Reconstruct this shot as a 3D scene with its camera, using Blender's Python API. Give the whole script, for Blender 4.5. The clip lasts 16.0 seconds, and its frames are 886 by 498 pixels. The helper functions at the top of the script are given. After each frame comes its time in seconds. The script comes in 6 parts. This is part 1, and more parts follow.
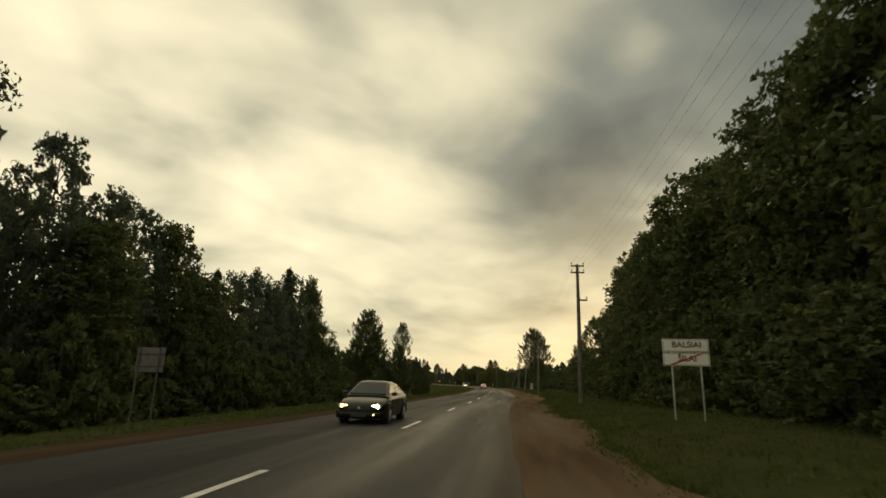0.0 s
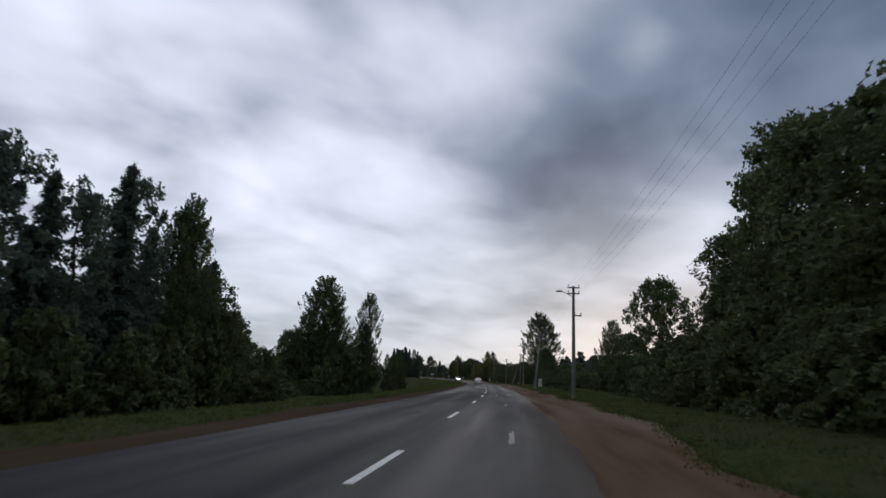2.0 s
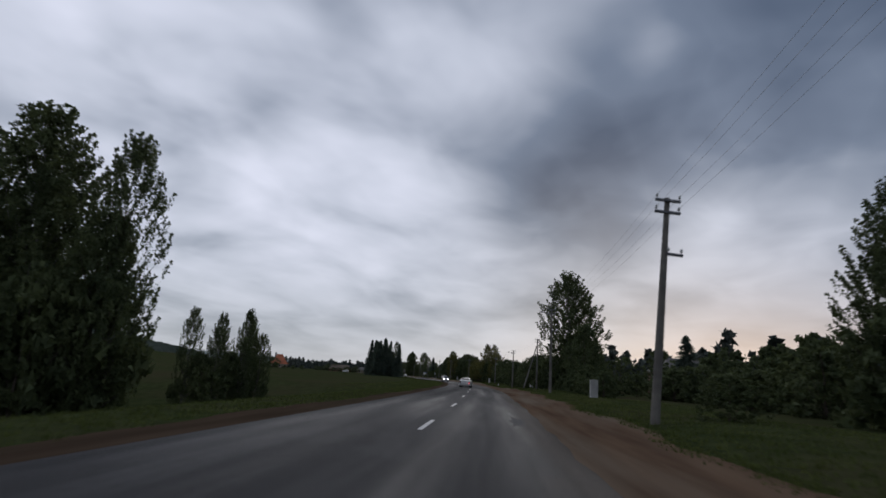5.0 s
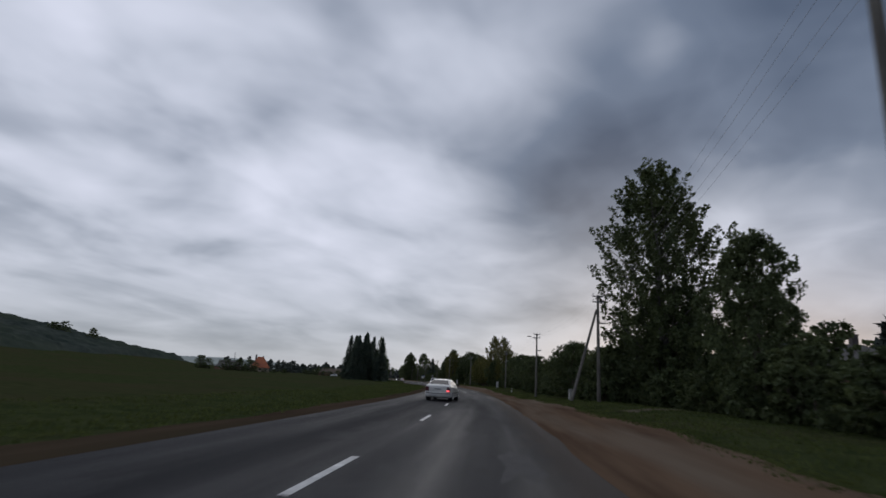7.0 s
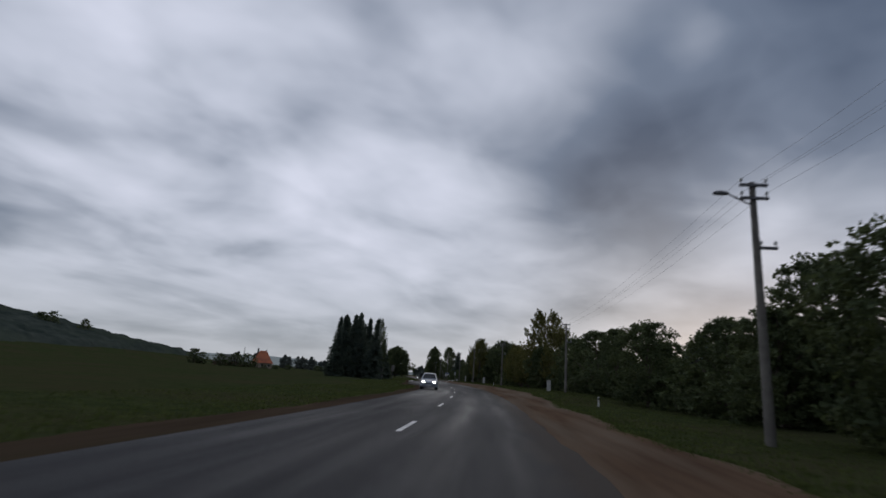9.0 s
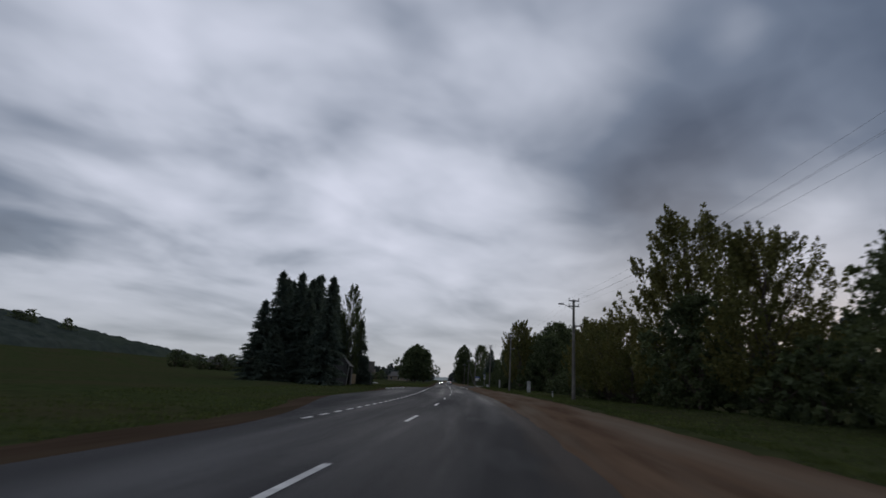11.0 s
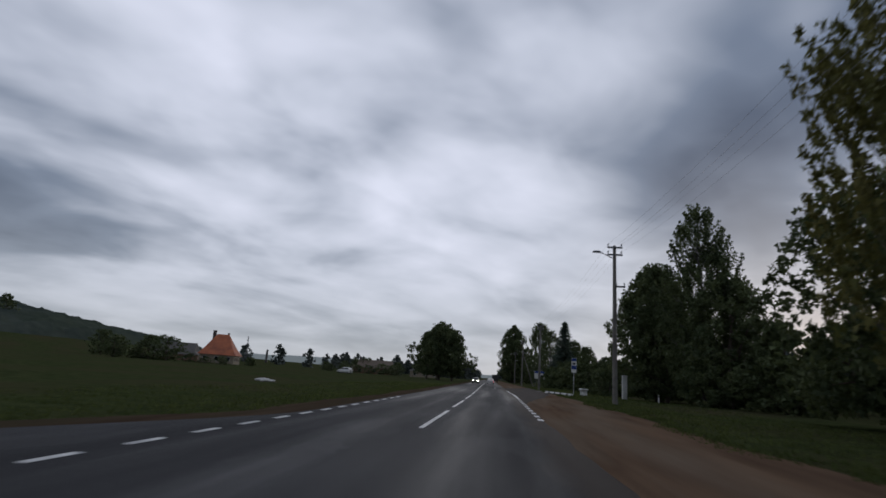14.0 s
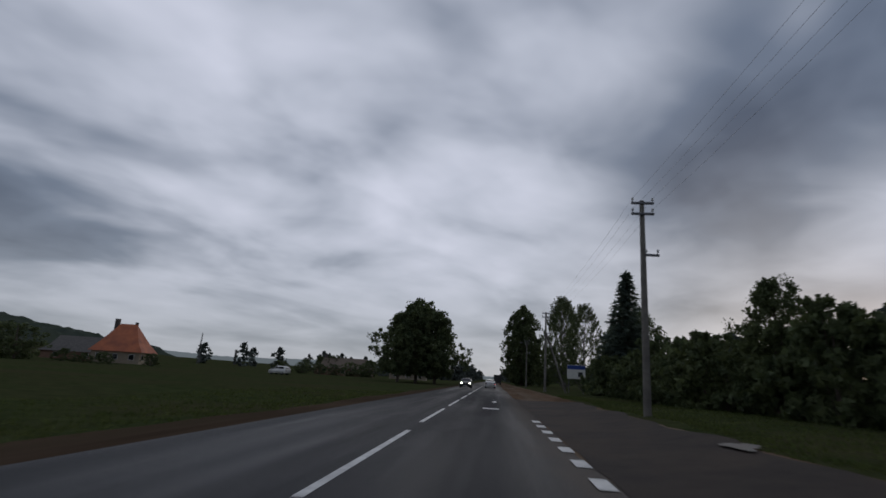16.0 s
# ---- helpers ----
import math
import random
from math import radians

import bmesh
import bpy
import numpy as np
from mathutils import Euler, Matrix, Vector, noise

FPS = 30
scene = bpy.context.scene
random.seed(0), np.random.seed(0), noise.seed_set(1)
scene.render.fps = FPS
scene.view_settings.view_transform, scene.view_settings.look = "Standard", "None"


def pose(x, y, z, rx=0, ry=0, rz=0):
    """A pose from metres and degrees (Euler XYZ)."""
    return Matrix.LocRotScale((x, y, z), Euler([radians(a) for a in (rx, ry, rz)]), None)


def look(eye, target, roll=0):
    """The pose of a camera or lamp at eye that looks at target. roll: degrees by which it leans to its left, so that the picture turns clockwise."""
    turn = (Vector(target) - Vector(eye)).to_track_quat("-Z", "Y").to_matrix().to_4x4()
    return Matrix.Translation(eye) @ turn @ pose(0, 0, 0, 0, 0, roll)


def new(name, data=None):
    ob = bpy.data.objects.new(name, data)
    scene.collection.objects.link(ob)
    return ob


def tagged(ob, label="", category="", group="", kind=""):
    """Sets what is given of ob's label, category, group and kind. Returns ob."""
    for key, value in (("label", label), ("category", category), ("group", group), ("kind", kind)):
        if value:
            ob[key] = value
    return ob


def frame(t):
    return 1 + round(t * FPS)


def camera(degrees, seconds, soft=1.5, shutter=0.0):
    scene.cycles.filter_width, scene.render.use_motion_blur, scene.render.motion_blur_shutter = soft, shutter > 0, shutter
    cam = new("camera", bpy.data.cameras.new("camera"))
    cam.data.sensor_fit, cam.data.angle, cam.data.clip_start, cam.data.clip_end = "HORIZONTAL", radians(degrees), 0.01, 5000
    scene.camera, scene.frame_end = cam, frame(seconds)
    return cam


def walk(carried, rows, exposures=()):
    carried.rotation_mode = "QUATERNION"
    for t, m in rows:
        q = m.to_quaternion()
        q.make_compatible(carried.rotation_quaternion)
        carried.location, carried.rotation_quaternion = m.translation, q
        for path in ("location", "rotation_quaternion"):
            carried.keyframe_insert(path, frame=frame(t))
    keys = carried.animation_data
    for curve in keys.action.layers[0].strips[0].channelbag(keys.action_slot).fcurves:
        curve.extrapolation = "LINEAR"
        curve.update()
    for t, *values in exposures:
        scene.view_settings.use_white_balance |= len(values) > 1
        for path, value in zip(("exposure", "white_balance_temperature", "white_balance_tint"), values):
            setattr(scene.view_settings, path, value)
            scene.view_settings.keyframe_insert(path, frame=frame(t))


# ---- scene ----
cam = camera(79.06, 16.0, soft=1.6, shutter=0.18)
PATH = [
    (0.00, (0.000, 0.000, 1.300), (0.587, 9.685, 3.721), 1.81),
    (0.50, (1.153, 7.037, 1.300), (1.570, 16.737, 3.695), 2.21),
    (1.00, (2.321, 14.773, 1.300), (2.662, 24.485, 3.656), 2.64),
    (1.50, (3.579, 23.138, 1.300), (3.987, 32.855, 3.627), 2.06),
    (2.00, (4.977, 31.665, 1.300), (5.574, 41.376, 3.611), 3.11),
    (2.50, (6.526, 40.321, 1.300), (7.215, 50.002, 3.711), 3.02),
    (3.00, (8.249, 49.389, 1.300), (9.053, 59.078, 3.639), 3.98),
    (3.50, (10.121, 58.886, 1.300), (10.943, 68.565, 3.677), 3.74),
    (4.00, (12.010, 68.886, 1.300), (12.663, 78.576, 3.683), 4.16),
    (4.50, (13.883, 79.515, 1.300), (14.467, 89.224, 3.624), 4.22),
    (4.70, (14.638, 83.919, 1.300), (15.201, 93.638, 3.585), 4.37),
    (5.40, (17.177, 99.713, 1.300), (17.562, 109.424, 3.657), 3.27),
    (6.10, (19.681, 116.120, 1.300), (20.087, 125.830, 3.657), 3.27),
    (6.80, (22.379, 133.200, 1.300), (22.863, 142.898, 3.691), 3.11),
    (7.00, (23.155, 138.203, 1.300), (23.507, 147.909, 3.679), 3.42),
    (7.50, (24.930, 150.922, 1.300), (25.119, 160.641, 3.647), 3.60),
    (8.00, (26.528, 163.946, 1.300), (26.559, 173.660, 3.674), 3.97),
    (8.50, (27.977, 177.275, 1.300), (27.897, 186.998, 3.637), 3.19),
    (8.70, (28.510, 182.688, 1.300), (28.345, 192.418, 3.604), 3.62),
    (9.40, (30.081, 202.023, 1.300), (29.669, 211.733, 3.657), 3.27),
    (10.10, (31.242, 221.937, 1.300), (30.634, 231.637, 3.657), 3.27),
    (10.80, (31.976, 242.299, 1.300), (31.135, 251.967, 3.712), 3.22),
    (11.00, (32.078, 248.176, 1.300), (31.109, 257.840, 3.680), 3.49),
    (11.50, (32.076, 262.923, 1.300), (30.896, 272.559, 3.700), 2.71),
    (12.00, (31.754, 277.639, 1.300), (30.367, 287.242, 3.724), 1.90),
    (12.50, (31.093, 292.155, 1.300), (29.457, 301.735, 3.656), 3.56),
    (13.00, (30.107, 306.317, 1.300), (28.255, 315.859, 3.646), 3.94),
    (13.50, (29.005, 319.930, 1.300), (27.156, 329.471, 3.654), 3.41),
    (14.00, (27.949, 332.949, 1.300), (26.091, 342.506, 3.586), 4.11),
    (14.50, (26.980, 345.534, 1.300), (25.209, 355.085, 3.674), 2.08),
    (15.00, (26.051, 357.818, 1.300), (24.227, 367.350, 3.710), 3.20),
    (15.50, (25.108, 369.918, 1.300), (23.284, 379.496, 3.521), 2.65),
    (16.00, (24.134, 381.953, 1.300), (22.249, 391.496, 3.620), 3.47),
]
walk(cam, [(t, look(e, g, r)) for t, e, g, r in PATH],
     exposures=[(0.0, 0.5, 14500, -4), (1.0, 0.48, 14500, -4), (1.5, 0.35, 14500, -4), (1.6, 0.37, 8600, 3), (1.7, 0.36, 7000, 8), (1.9, 0.38, 6500, 10), (2.5, 0.30, 6500, 10), (3.5, 0.14, 6500, 10), (4.5, 0.10, 6500, 10), (8.5, 0.0, 6500, 10),
                (11.0, -0.07, 6500, 10), (12.0, 0.0, 6500, 10), (12.5, 0.16, 6500, 10), (13.5, 0.16, 6500, 10), (14.5, 0.04, 6500, 10), (16.0, -0.14, 6500, 10)])

# ---- sky and sun ----
world = bpy.data.worlds.new("overcast_sky")
world.use_nodes = True
scene.world = world
wt = world.node_tree
for nd in list(wt.nodes):
    wt.nodes.remove(nd)


def wnode(kind, **kw):
    nd = wt.nodes.new(kind)
    for k, v in kw.items():
        nd.inputs[int(k[1:])].default_value = v
    return nd


def wmath(op, a, b=None, clamp=False):
    nd = wt.nodes.new("ShaderNodeMath")
    nd.operation, nd.use_clamp = op, clamp
    for i, v in enumerate((a, b)):
        if v is None:
            continue
        if isinstance(v, (int, float)):
            nd.inputs[i].default_value = v
        else:
            wt.links.new(v, nd.inputs[i])
    return nd.outputs[0]


tc = wnode("ShaderNodeTexCoord")
sep = wnode("ShaderNodeSeparateXYZ")
wt.links.new(tc.outputs["Generated"], sep.inputs[0])
dx, dy, dz = sep.outputs
up = wmath("ADD", wmath("MAXIMUM", dz, 0.0), 0.20)
comb = wnode("ShaderNodeCombineXYZ")
wt.links.new(wmath("DIVIDE", dx, up), comb.inputs[0])
wt.links.new(wmath("DIVIDE", dy, up), comb.inputs[1])


def cloud_noise(scale, detail, rough, sx, sy, turn, off):
    mp = wt.nodes.new("ShaderNodeMapping")
    mp.vector_type = "TEXTURE"
    mp.inputs["Scale"].default_value = (1 / sx, 1 / sy, 1)
    mp.inputs["Rotation"].default_value = (0, 0, radians(-turn))
    mp.inputs["Location"].default_value = (off, off * 0.7, 0.3)
    wt.links.new(comb.outputs[0], mp.inputs[0])
    nz = wt.nodes.new("ShaderNodeTexNoise")
    nz.inputs["Scale"].default_value, nz.inputs["Detail"].default_value = scale, detail
    nz.inputs["Roughness"].default_value = rough
    nz.inputs["Distortion"].default_value = 0.38
    wt.links.new(mp.outputs[0], nz.inputs["Vector"])
    return nz.outputs["Fac"]


def lobe(az, el, sharp):
    """A soft patch of thicker or thinner cloud towards a bearing."""
    a, e = radians(az), radians(el)
    v = (math.sin(a) * math.cos(e), math.cos(a) * math.cos(e), math.sin(e))
    nd = wt.nodes.new("ShaderNodeVectorMath")
    nd.operation = "DOT_PRODUCT"
    wt.links.new(tc.outputs["Generated"], nd.inputs[0])
    nd.inputs[1].default_value = v
    return wmath("POWER", wmath("MAXIMUM", nd.outputs["Value"], 0.0), float(sharp))


n1 = cloud_noise(0.42, 6, 0.46, 1.0, 0.8, 32, 3.1)
n2 = cloud_noise(1.4, 4, 0.46, 1.0, 0.72, 32, 7.7)
n3 = cloud_noise(3.2, 3, 0.45, 1.0, 0.9, 32, 1.4)
base = wmath("ADD", wmath("ADD", wmath("MULTIPLY", n1, 0.95), wmath("MULTIPLY", n2, 0.82)), wmath("MULTIPLY", n3, 0.38))
base = wmath("SUBTRACT", base, 0.475)
thin, thick = 0.0, 0.0
for az, el, sharp, amount in ((-11, 19, 60, 0.16), (-30, 24, 12, 0.19), (-3, 34, 18, 0.02), (3, 10, 60, 0.12), (25, 32, 520, 0.15), (30, 15, 300, 0.18), (40, 17, 200, 0.05), (-34, 17, 60, 0.06)):
    thin = wmath("ADD", wmath("MULTIPLY", lobe(az, el, sharp), amount), thin)
for az, el, sharp, amount in ((14, 31, 20, 0.06), (-62, 6, 9, 0.09), (-22, 11, 120, 0.05)):
    thick = wmath("ADD", wmath("MULTIPLY", lobe(az, el, sharp), amount), thick)
# one long dark bank with a ragged edge, and stronger streaks away from it
bank = 0.0
for az, el, sharp in ((15, 20, 100), (20, 23, 65), (27, 25, 55), (37, 28, 45), (26, 33, 70), (36, 37, 45), (50, 32, 40), (50, 22, 50)):
    bank = wmath("MAXIMUM", lobe(az, el, sharp), bank)
bank = wmath("ADD", bank, wmath("ADD", wmath("MULTIPLY", wmath("SUBTRACT", n1, 0.5), 1.3), wmath("MULTIPLY", wmath("SUBTRACT", n2, 0.5), 1.9)))
edge = wt.nodes.new("ShaderNodeMapRange")
edge.interpolation_type = "SMOOTHSTEP"
edge.inputs[1].default_value, edge.inputs[2].default_value = -0.1, 1.25
wt.links.new(bank, edge.inputs[0])
streaks = wmath("MULTIPLY", wmath("MULTIPLY", wmath("SUBTRACT", n2, 0.5), lobe(-32, 20, 5)), 0.75)
val = wmath("SUBTRACT", wmath("ADD", wmath("ADD", base, thin), streaks), wmath("ADD", thick, wmath("MULTIPLY", edge.outputs[0], 0.345)))
ramp = wt.nodes.new("ShaderNodeValToRGB")
ramp.color_ramp.elements[0].position, ramp.color_ramp.elements[0].color = 0.22, (0.068, 0.096, 0.155, 1)
ramp.color_ramp.elements[1].position, ramp.color_ramp.elements[1].color = 0.96, (0.76, 0.79, 0.93, 1)
for pos, col in ((0.40, (0.155, 0.195, 0.275, 1)), (0.54, (0.315, 0.355, 0.445, 1)), (0.72, (0.54, 0.58, 0.69, 1))):
    el = ramp.color_ramp.elements.new(pos)
    el.color = col
wt.links.new(val, ramp.inputs[0])
hz = wmath("POWER", wmath("SUBTRACT", 1.0, wmath("MAXIMUM", dz, 0.0), True), 7.0)
mixh = wt.nodes.new("ShaderNodeMixRGB")
mixh.inputs[2].default_value = (0.46, 0.485, 0.52, 1)
wt.links.new(wmath("MULTIPLY", hz, 0.88), mixh.inputs[0])
wt.links.new(ramp.outputs[0], mixh.inputs[1])
# warm glow of the low sun behind the cloud, close to the horizon
glow = wt.nodes.new("ShaderNodeMixRGB")
glow.inputs[2].default_value = (0.92, 0.62, 0.42, 1)
wt.links.new(wmath("MULTIPLY", wmath("MULTIPLY", lobe(34, 2, 30), wmath("POWER", hz, 1.4)), 0.92), glow.inputs[0])
wt.links.new(mixh.outputs[0], glow.inputs[1])
sky = wt.nodes.new("ShaderNodeTexSky")
sky.sky_type, sky.sun_disc = "NISHITA", False
sky.sun_elevation, sky.sun_rotation = radians(14), radians(20)
b1, b2 = wt.nodes.new("ShaderNodeBackground"), wt.nodes.new("ShaderNodeBackground")
b2.inputs[1].default_value = 0.05
wt.links.new(glow.outputs[0], b1.inputs[0])
wt.links.new(sky.outputs[0], b2.inputs[0])
mixs = wt.nodes.new("ShaderNodeMixShader")
mixs.inputs[0].default_value = 0.06
out = wt.nodes.new("ShaderNodeOutputWorld")
wt.links.new(b1.outputs[0], mixs.inputs[1])
wt.links.new(b2.outputs[0], mixs.inputs[2])
wt.links.new(mixs.outputs[0], out.inputs[0])

sun_data = bpy.data.lights.new("sun", "SUN")
sun_data.energy, sun_data.angle, sun_data.color = 0.5, radians(70), (1.0, 0.93, 0.84)
sun = new("sun", sun_data)
sun.matrix_world = look((0, 0, 60), (-8, -24, 53))


# ---- materials ----
def mat(name, a, b, scale=3.0, rough=0.8, bump=0.2, detail=6, metal=0.0, a2=None, scale2=0.4, fine=0.0, spec=0.5, coat=0.0, island=False, wet=None, road=False):
    """Two colours mixed by noise, a second slower noise towards a2, bump from the finer noise."""
    m = bpy.data.materials.new(name)
    m.use_nodes = True
    nt = m.node_tree
    bs = nt.nodes["Principled BSDF"]
    co = nt.nodes.new("ShaderNodeTexCoord")
    nz = nt.nodes.new("ShaderNodeTexNoise")
    nz.inputs["Scale"].default_value, nz.inputs["Detail"].default_value = scale, detail
    geo = nt.nodes.new("ShaderNodeNewGeometry")
    place_src = geo.outputs["Position"]
    if road:
        uvm = nt.nodes.new("ShaderNodeUVMap")
        uvm.uv_map = "along_road"
        mp = nt.nodes.new("ShaderNodeMapping")
        mp.inputs["Scale"].default_value = (0.09, 1.0, 1.0)
        nt.links.new(uvm.outputs[0], mp.inputs[0])
        place_src = mp.outputs[0]
    nt.links.new(place_src, nz.inputs["Vector"])
    mx = nt.nodes.new("ShaderNodeMixRGB")
    mx.inputs[1].default_value, mx.inputs[2].default_value = (*a, 1), (*b, 1)
    cr = nt.nodes.new("ShaderNodeMapRange")
    cr.inputs[1].default_value, cr.inputs[2].default_value = 0.32, 0.68
    nt.links.new(nz.outputs["Fac"], cr.inputs[0])
    nt.links.new(cr.outputs[0], mx.inputs[0])
    colour = mx.outputs[0]
    nz2 = nt.nodes.new("ShaderNodeTexNoise")
    nz2.inputs["Scale"].default_value, nz2.inputs["Detail"].default_value = scale2, 4
    nt.links.new(place_src, nz2.inputs["Vector"])
    if a2:
        mx2 = nt.nodes.new("ShaderNodeMixRGB")
        mx2.inputs[2].default_value = (*a2, 1)
        r2 = nt.nodes.new("ShaderNodeMapRange")
        r2.inputs[1].default_value, r2.inputs[2].default_value = 0.42, 0.7
        nt.links.new(nz2.outputs["Fac"], r2.inputs[0])
        nt.links.new(r2.outputs[0], mx2.inputs[0])
        nt.links.new(colour, mx2.inputs[1])
        colour = mx2.outputs[0]
    if island:
        hs = nt.nodes.new("ShaderNodeHueSaturation")
        mr = nt.nodes.new("ShaderNodeMapRange")
        mr.inputs[3].default_value, mr.inputs[4].default_value = 0.72, 1.3
        nt.links.new(geo.outputs["Random Per Island"], mr.inputs[0])
        nt.links.new(mr.outputs[0], hs.inputs["Value"])
        nt.links.new(colour, hs.inputs["Color"])
        colour = hs.outputs[0]
    nt.links.new(colour, bs.inputs["Base Color"])
    bs.inputs["Roughness"].default_value, bs.inputs["Metallic"].default_value = rough, metal
    bs.inputs["Specular IOR Level"].default_value = spec
    bs.inputs["Coat Weight"].default_value = coat
    if wet:
        rr = nt.nodes.new("ShaderNodeMapRange")
        rr.inputs[1].default_value, rr.inputs[2].default_value = 0.35, 0.65
        rr.inputs[3].default_value, rr.inputs[4].default_value = wet
        nt.links.new(nz2.outputs["Fac"], rr.inputs[0])
        nt.links.new(rr.outputs[0], bs.inputs["Roughness"])
    if bump:
        bp = nt.nodes.new("ShaderNodeBump")
        bp.inputs["Strength"].default_value, bp.inputs["Distance"].default_value = bump, 0.05
        src = nz.outputs["Fac"]
        if fine:
            nz3 = nt.nodes.new("ShaderNodeTexNoise")
            nz3.inputs["Scale"].default_value, nz3.inputs["Detail"].default_value = fine, 3
            nt.links.new(geo.outputs["Position"], nz3.inputs["Vector"])
            src = nz3.outputs["Fac"]
        nt.links.new(src, bp.inputs["Height"])
        nt.links.new(bp.outputs[0], bs.inputs["Normal"])
    return m


def lamp_mat(name, colour, strength):
    m = bpy.data.materials.new(name)
    m.use_nodes = True
    bs = m.node_tree.nodes["Principled BSDF"]
    bs.inputs["Base Color"].default_value = (*colour, 1)
    bs.inputs["Emission Color"].default_value = (*colour, 1)
    bs.inputs["Emission Strength"].default_value = strength
    return m


M_ASPHALT = mat("damp_asphalt", (0.019, 0.020, 0.023), (0.029, 0.029, 0.032), 1.3, 0.6, 0.35, a2=(0.015, 0.016, 0.018), scale2=0.22, fine=60, wet=(0.58, 0.88), spec=0.11, road=True)
M_GRAVEL = mat("red_brown_gravel", (0.078, 0.050, 0.034), (0.135, 0.090, 0.060), 1.6, 0.95, 0.3, a2=(0.150, 0.118, 0.088), scale2=0.7, fine=25, spec=0.0, road=True)
M_GRAVEL2 = mat("damp_brown_gravel", (0.046, 0.032, 0.023), (0.074, 0.053, 0.037), 1.6, 0.95, 0.3, a2=(0.050, 0.040, 0.026), scale2=0.7, fine=25, spec=0.0, road=True)
M_GRASS = mat("rough_grass", (0.026, 0.035, 0.014), (0.048, 0.057, 0.024), 1.2, 0.95, 0.6, a2=(0.048, 0.044, 0.024), scale2=0.09, fine=9, spec=0.0)
M_BLADE = mat("grass_blades", (0.050, 0.068, 0.024), (0.092, 0.106, 0.040), 0.8, 0.8, 0, spec=0.03, island=True)
M_PAINT = mat("worn_white_road_paint", (0.62, 0.62, 0.60), (0.42, 0.42, 0.41), 5.0, 0.6, 0.1, a2=(0.30, 0.30, 0.30), scale2=1.4)
M_LEAF = mat("dark_broad_leaves", (0.056, 0.074, 0.038), (0.102, 0.122, 0.056), 0.5, 0.7, 0, spec=0.12, island=True)
M_LEAF2 = mat("yellow_green_leaves", (0.085, 0.094, 0.032), (0.145, 0.132, 0.046), 0.5, 0.7, 0, spec=0.12, island=True)
M_NEEDLE = mat("spruce_needles", (0.066, 0.090, 0.078), (0.104, 0.128, 0.102), 0.6, 0.8, 0, spec=0.08, island=True)


def let_light_through(m, share, tint):
    """Leaves pass part of the daylight behind them."""
    nt = m.node_tree
    bs = nt.nodes["Principled BSDF"]
    tr = nt.nodes.new("ShaderNodeBsdfTranslucent")
    hs = nt.nodes.new("ShaderNodeMixRGB")
    hs.blend_type = "MULTIPLY"
    hs.inputs[0].default_value, hs.inputs[2].default_value = 1.0, (*tint, 1)
    nt.links.new(bs.inputs["Base Color"].links[0].from_socket, hs.inputs[1])
    nt.links.new(hs.outputs[0], tr.inputs["Color"])
    mx = nt.nodes.new("ShaderNodeMixShader")
    mx.inputs[0].default_value = share
    nt.links.new(bs.outputs[0], mx.inputs[1])
    nt.links.new(tr.outputs[0], mx.inputs[2])
    nt.links.new(mx.outputs[0], nt.nodes["Material Output"].inputs["Surface"])


for leafy in (M_LEAF, M_LEAF2):
    let_light_through(leafy, 0.28, (1.3, 1.28, 1.0))
let_light_through(M_NEEDLE, 0.4, (1.3, 1.25, 1.0))
let_light_through(M_BLADE, 0.3, (1.3, 1.3, 0.9))
M_BARK = mat("grey_brown_bark", (0.07, 0.055, 0.042), (0.13, 0.11, 0.09), 6.0, 0.9, 0.8, spec=0.2)
M_BIRCH = mat("birch_bark", (0.17, 0.16, 0.145), (0.06, 0.055, 0.05), 3.0, 0.8, 0.4, spec=0.2)
M_POLE = mat("weathered_concrete_pole", (0.13, 0.12, 0.105), (0.19, 0.175, 0.15), 4.0, 0.85, 0.3, a2=(0.10, 0.09, 0.08), scale2=0.8)
M_CONC = mat("pale_concrete", (0.42, 0.41, 0.39), (0.52, 0.51, 0.49), 4.0, 0.85, 0.3, a2=(0.33, 0.32, 0.30), scale2=1.2)
M_DARKMETAL = mat("dark_galvanised_steel", (0.10, 0.10, 0.105), (0.15, 0.15, 0.155), 8.0, 0.5, 0.1, metal=0.7)
M_STEEL = mat("galvanised_steel", (0.38, 0.39, 0.40), (0.5, 0.5, 0.5), 8.0, 0.45, 0.1, metal=0.8)
M_WIRE = mat("aluminium_wire", (0.10, 0.10, 0.11), (0.14, 0.14, 0.14), 2.0, 0.5, 0, metal=0.3)
M_PORC = mat("porcelain", (0.5, 0.5, 0.48), (0.42, 0.42, 0.4), 6.0, 0.3, 0)
M_SIGNW = mat("white_reflective_sheet", (0.74, 0.73, 0.68), (0.66, 0.65, 0.60), 3.0, 0.45, 0.03)
M_BLACK = mat("black_paint", (0.015, 0.015, 0.016), (0.03, 0.03, 0.03), 4.0, 0.5, 0.05)
M_RED = mat("red_paint", (0.42, 0.03, 0.025), (0.34, 0.03, 0.025), 4.0, 0.5, 0.03)
M_BLUE = mat("blue_sign_paint", (0.02, 0.05, 0.22), (0.02, 0.06, 0.26), 4.0, 0.45, 0.03)
M_WHITE = mat("white_limewash", (0.72, 0.72, 0.70), (0.55, 0.54, 0.52), 4.0, 0.8, 0.2, a2=(0.40, 0.39, 0.36), scale2=1.5)
M_ROOF = mat("orange_clay_tiles", (0.33, 0.095, 0.042), (0.42, 0.13, 0.055), 2.0, 0.8, 0.3, a2=(0.24, 0.075, 0.04), scale2=0.5)
